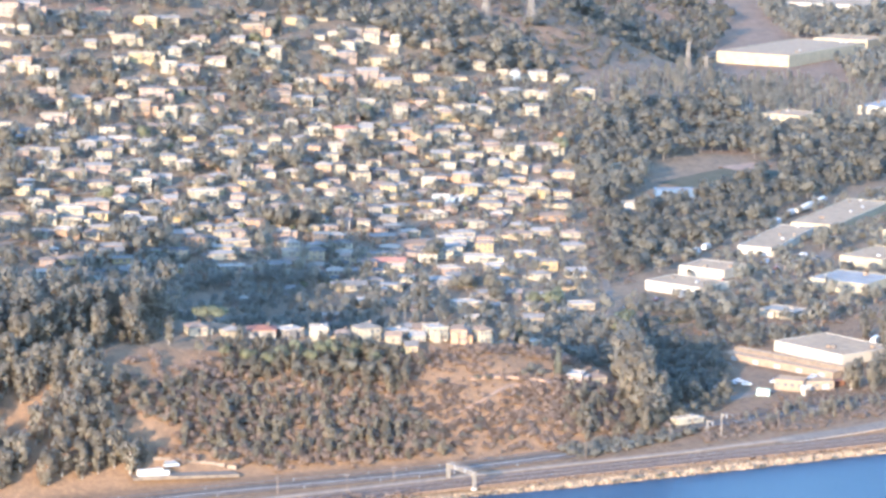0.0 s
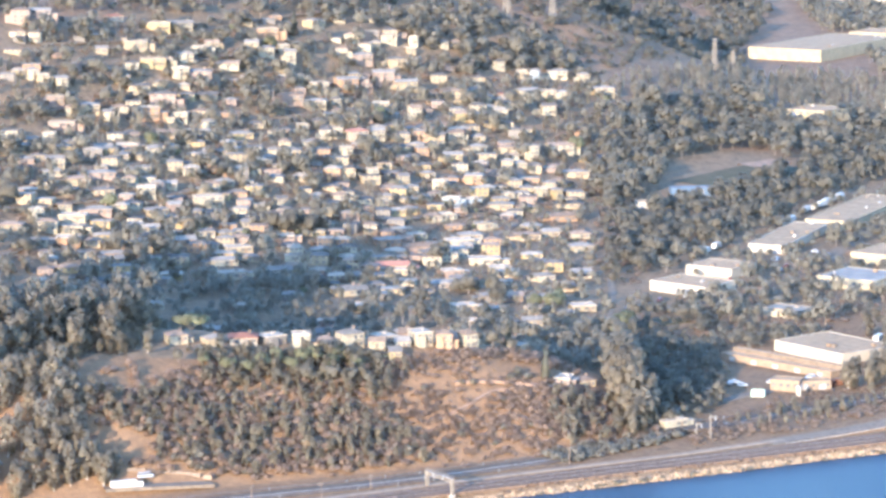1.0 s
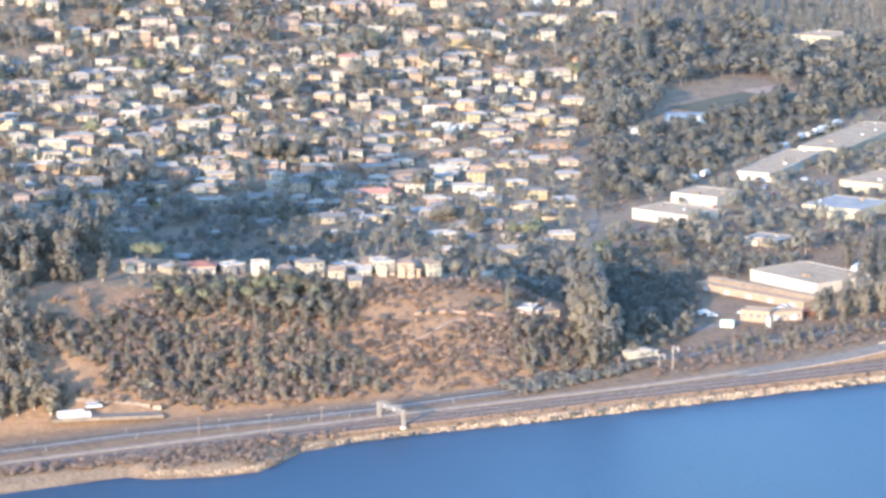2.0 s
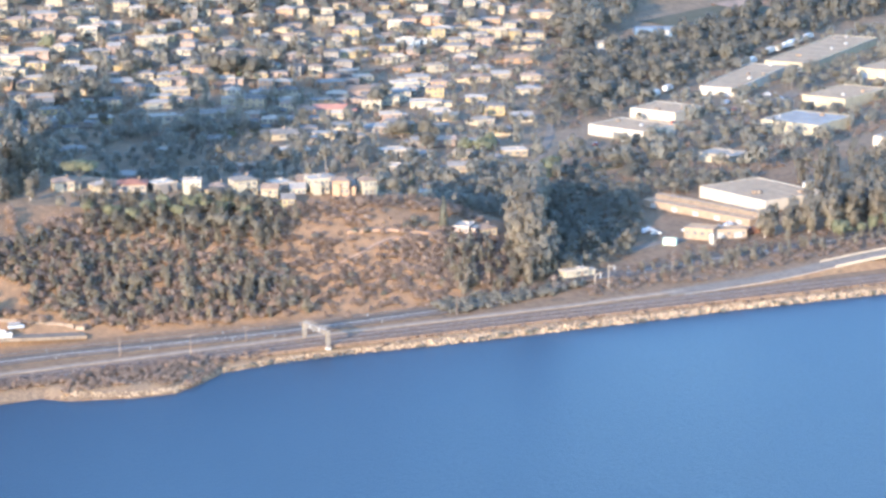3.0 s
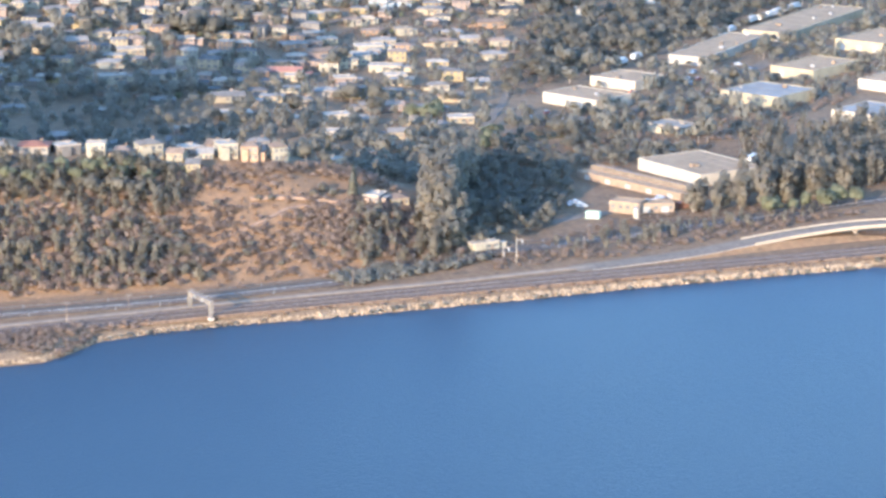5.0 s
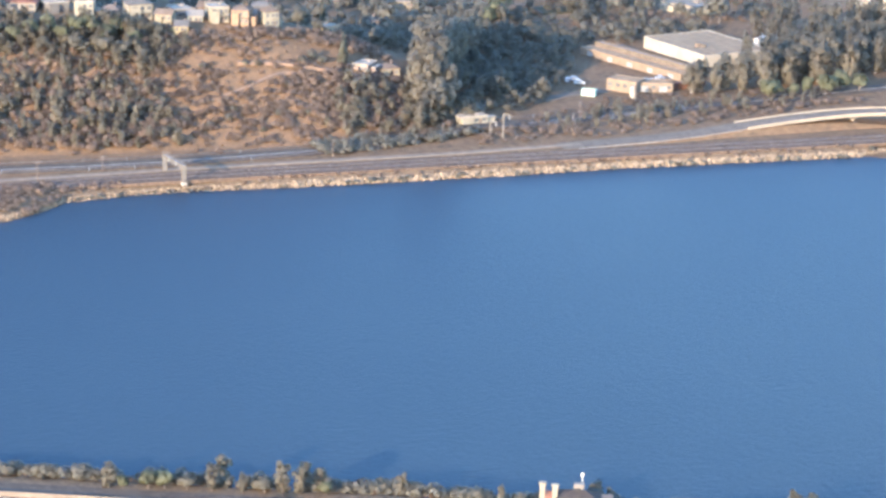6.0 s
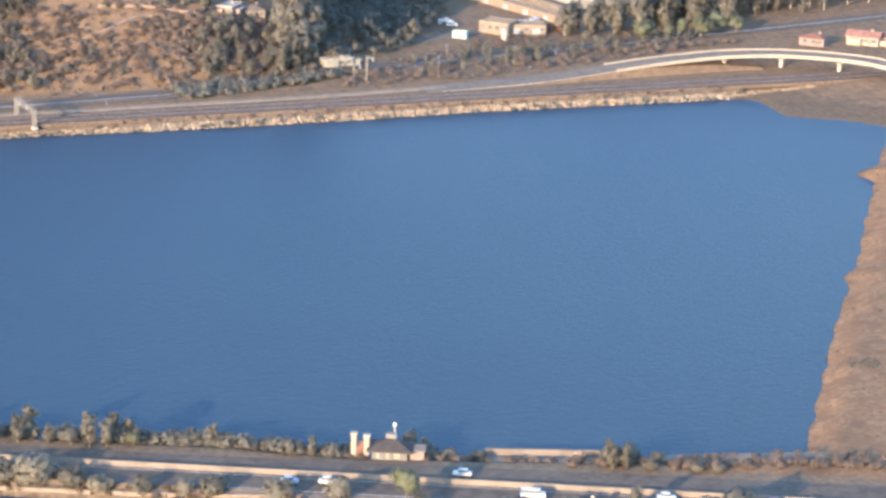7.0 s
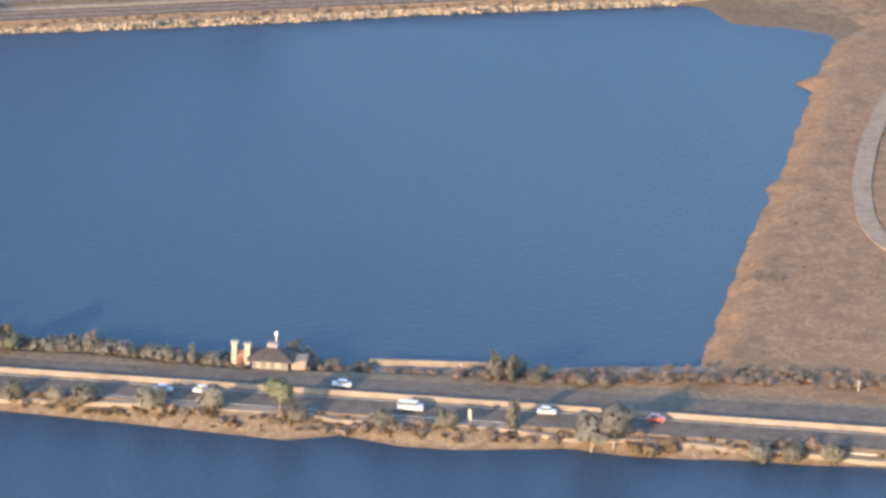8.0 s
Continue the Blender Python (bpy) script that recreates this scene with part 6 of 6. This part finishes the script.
def vehicle(kind, x, y, turn, paint, label, z=None):
    """A car, van or lorry of a few shaped parts, nose to +x."""
    top = tagged(new({"car": "car", "van": "van", "truck": "box_truck"}[kind]), label, {"car": "car", "van": "van", "truck": "truck"}[kind], "vehicles")
    top.matrix_basis = pose(x, y, ground_z(x, y) + 0.42 if z is None else z, 0, 0, turn)
    ln, wd, rad = {"car": (4.5, 1.8, 0.32), "van": (6.0, 2.1, 0.36), "truck": (12.5, 2.6, 0.5)}[kind]
    if kind == "truck":
        part("box", boxed(-1.3, 0, 2.35, 9.8, 2.6, 2.8, bevel=0.06), paint, top)
        cab = part("cab", boxed(5.0, 0, 1.65, 2.2, 2.4, 2.4, bevel=0.25), paint, top)
        part("windscreen", boxed(6.08, 0, 2.1, 0.1, 2.0, 0.8), M_GLASS, cab)
        part("chassis", boxed(0, 0, 0.75, 12, 1.4, 0.35), M_RUBBER, top)
    else:
        hh = 0.75 if kind == "car" else 1.1
        part("body", boxed(0, 0, 0.35 + hh / 2, ln, wd, hh, bevel=0.18), paint, top)
        g = boxed(-0.2 if kind == "car" else -0.5, 0, 0.35 + hh + 0.28, ln * (0.55 if kind == "car" else 0.78), wd * 0.86, 0.7 if kind == "car" else 0.9, bevel=0.2)
        cabin = part("cabin", g, M_GLASS, top)
        part("roof", boxed(-0.2 if kind == "car" else -0.5, 0, 0.35 + hh + (0.64 if kind == "car" else 0.76), ln * (0.46 if kind == "car" else 0.76), wd * 0.8, 0.1, bevel=0.04), paint, cabin)
        for s in (-1, 1):
            part("headlight", boxed(ln / 2, s * wd * 0.36, 0.75, 0.08, 0.35, 0.18), M_GALV, top)
    for sx in (-0.32, 0.32):
        for s in (-1, 1):
            bm = bmesh.new()
            bmesh.ops.create_cone(bm, cap_ends=True, segments=14, radius1=rad, radius2=rad, depth=0.24, matrix=Matrix.Translation((sx * ln, s * (wd / 2 - 0.1), rad)) @ Matrix.Rotation(radians(90), 4, "X"))
            wheel = part("wheel", bm, M_RUBBER, top)
            bm = bmesh.new()
            bmesh.ops.create_cone(bm, cap_ends=True, segments=10, radius1=rad * 0.55, radius2=rad * 0.55, depth=0.28, matrix=Matrix.Translation((sx * ln, s * (wd / 2 - 0.1), rad)) @ Matrix.Rotation(radians(90), 4, "X"))
            part("rim", bm, M_GALV, wheel)
    return top


HEAD = math.degrees(math.atan2(U101.y, U101.x))
for kind, along_, across, paint, label in (("car", 73, 5.0, M_CARWHITE, "white car on the freeway's far lanes"), ("van", 90, -6.4, M_CARWHITE, "white van on the freeway's near lanes"), ("car", 42, -4.6, M_CARWHITE, "white car on the freeway's near lanes"),
                                           ("car", 33, -5.6, M_CARGREY, "grey car on the freeway's near lanes"), ("car", 121, -3.2, M_CARWHITE, "white car in a tree's shadow on the freeway"), ("car", 146, -3.0, M_CARRED, "red car in a tree's shadow on the freeway")):
    vehicle(kind, *on101(along_, across), HEAD if across < 0 else HEAD + 180, paint, label)
vehicle("truck", -109, 50.5, -4, M_CARWHITE, "white box truck parked beside the foot of the hill")
vehicle("van", -100, 55.5, -4, M_CARGREY, "grey van parked behind the truck")
rv = random.Random(5)
for x, y in ((456, 508), (466, 516), (360, 436), (375, 449), (495, 545), (505, 552), (516, 560), (524, 568), (533, 575), (545, 585), (307, 180)):
    vehicle("truck", x, y, 38 + rv.uniform(-6, 6), M_CARWHITE, "white trailer truck parked behind the warehouses")
for i in range(26):
    x, y = rv.uniform(235, 430), 0
    y = np.interp(x, [235, 430], [290, 415]) + rv.uniform(-16, 16)
    if free(x, y, -9):
        vehicle("car", x, y, rv.choice((35, 125)), rv.choice((M_CARWHITE, M_CARGREY, M_CARGREY, M_CARRED)), "car parked beside the warehouses")
for i in range(9):
    vehicle("car", 214 + rv.uniform(-22, 20), 116 + rv.uniform(-4, 14), rv.choice((-20, 70)), rv.choice((M_CARWHITE, M_CARGREY)), "car parked in the depot yard")

# the concrete turnout behind the truck
strip("turnout", [(-118, 51), (-98, 50), (-76, 49)], 6, M_STREET, "grey paved turnout at the foot of the hill", up=0.05)
wall = tagged(new("retaining_wall"), "pale low concrete retaining wall beside the turnout", "wall")
for i in range(9):
    b = part("block", boxed(-104 + i * 3.4, 60 - i * 0.55 - (max(0, i - 6) ** 2) * 0.9, ground_z(-104 + i * 3.4, 60 - i * 0.6) + 0.2, 3.38, 0.5, 1.6, turn=radians(-9 - max(0, i - 5) * 9)), M_BARRIER, wall)

# ---- pump station on the freeway bank ----


def pump_station(x, y, turn):
    """A low hall under a tall grey hipped roof, with two white pipe towers and a mast."""
    st = tagged(new("pump_station"), "low utility building with a grey hipped roof and white pipe towers", "utility building")
    st.matrix_basis = pose(x, y, 3.0, 0, 0, turn)
    wall = part("wall", boxed(3.4, 0.6, 0.85, 8.6, 6.0, 2.5), PAINTS[5], st)
    roof = part("roof", hip(bmesh.new(), 9.4, 6.4, 2.0, 1.9, 0.9), M_DARKROOF, st)
    roof.location = (3.4, 0.6, 0)
    cupola = part("cupola", boxed(1.6, 0.6, 5.0, 2.6, 1.8, 1.1, bevel=0.08), PAINTS[5], roof)
    cupola.location = (-1.5, -0.6, 0)
    for i, wide in enumerate((1.1, 1.3, 1.9)):
        part("door", boxed(0.6 + 2.3 * i, -2.44, 1.0, wide * 0.7, 0.1, 1.8), PAINTS[0], wall, "white steel door")
    for tx, h in ((-5.4, 5.4), (-2.3, 5.0)):
        bm = boxed(tx, -0.6, h / 2, 1.3, 1.3, h, bevel=0.1)
        tower = part("pipe_tower", bm, PAINTS[0], st, "white steel pipe tower")
        part("cap", boxed(tx, -0.6, h + 0.2, 1.9, 1.7, 0.45, bevel=0.12), PAINTS[0], tower)
    for k in range(3):
        bm = bmesh.new()
        beam(bm, (-4.9, -1.0 + 0.5 * k, 2.1 + 0.5 * k), (-2.8, -1.0 + 0.5 * k, 2.1 + 0.5 * k), 0.2, 8)
        beam(bm, (-4.3 + 0.5 * k, -1.0 + 0.5 * k, 0), (-4.3 + 0.5 * k, -1.0 + 0.5 * k, 2.1 + 0.5 * k), 0.2, 8)
        part("pipe", bm, ROOFS[4], st, "rust-red steel pipe")
    bm = bmesh.new()
    bmesh.ops.create_cone(bm, cap_ends=True, segments=8, radius1=0.2, radius2=0.14, depth=8.0, matrix=Matrix.Translation((4.2, 1.6, 4.0)))
    mast = part("mast", bm, M_CARWHITE, st)
    part("dish", boxed(4.2, 1.3, 7.5, 0.8, 0.4, 1.0, bevel=0.12), M_CARWHITE, mast)
    low = part("annex", boxed(9.8, 0.8, 0.7, 3.6, 4.0, 2.2), PAINTS[4], st)
    part("annex_roof", boxed(9.8, 0.8, 1.95, 4.2, 4.6, 0.3), ROOFS[1], low)


pump_station(16, -324, HEAD)
for x, y in ((62, -338), (150, -372), (-16, -308)):
    top = tagged(new("marker_post"), "short white steel marker post", "post", "marker posts")
    top.matrix_basis = pose(x, y, ground_z(x, y))
    part("post", boxed(0, 0, 1.3, 0.25, 0.25, 2.8), M_WHITEWALL, top)
    part("plate", boxed(0, -0.05, 2.5, 0.7, 0.1, 0.6), M_GALV, top)
sea = tagged(new("sea_wall"), "low tan concrete wall along the lagoon bank", "wall")
for i in range(10):
    part("block", boxed(44 + i * 2.9, -328.2 - i * 0.92, 2.7, 3.0, 0.7, 1.6, turn=radians(-17.6)), M_BARRIER, sea)
sign = tagged(new("road_sign"), "tall white roadside sign beside the freeway lanes", "sign")
sign.matrix_basis = pose(*on101(104, -11.5), 3.0, 0, 0, HEAD - 60)
part("post", boxed(0, 0, 1.6, 0.16, 0.16, 3.4), M_GALV, sign)
part("panel", boxed(0, -0.1, 2.6, 1.6, 0.08, 2.4), M_WHITEWALL, sign)
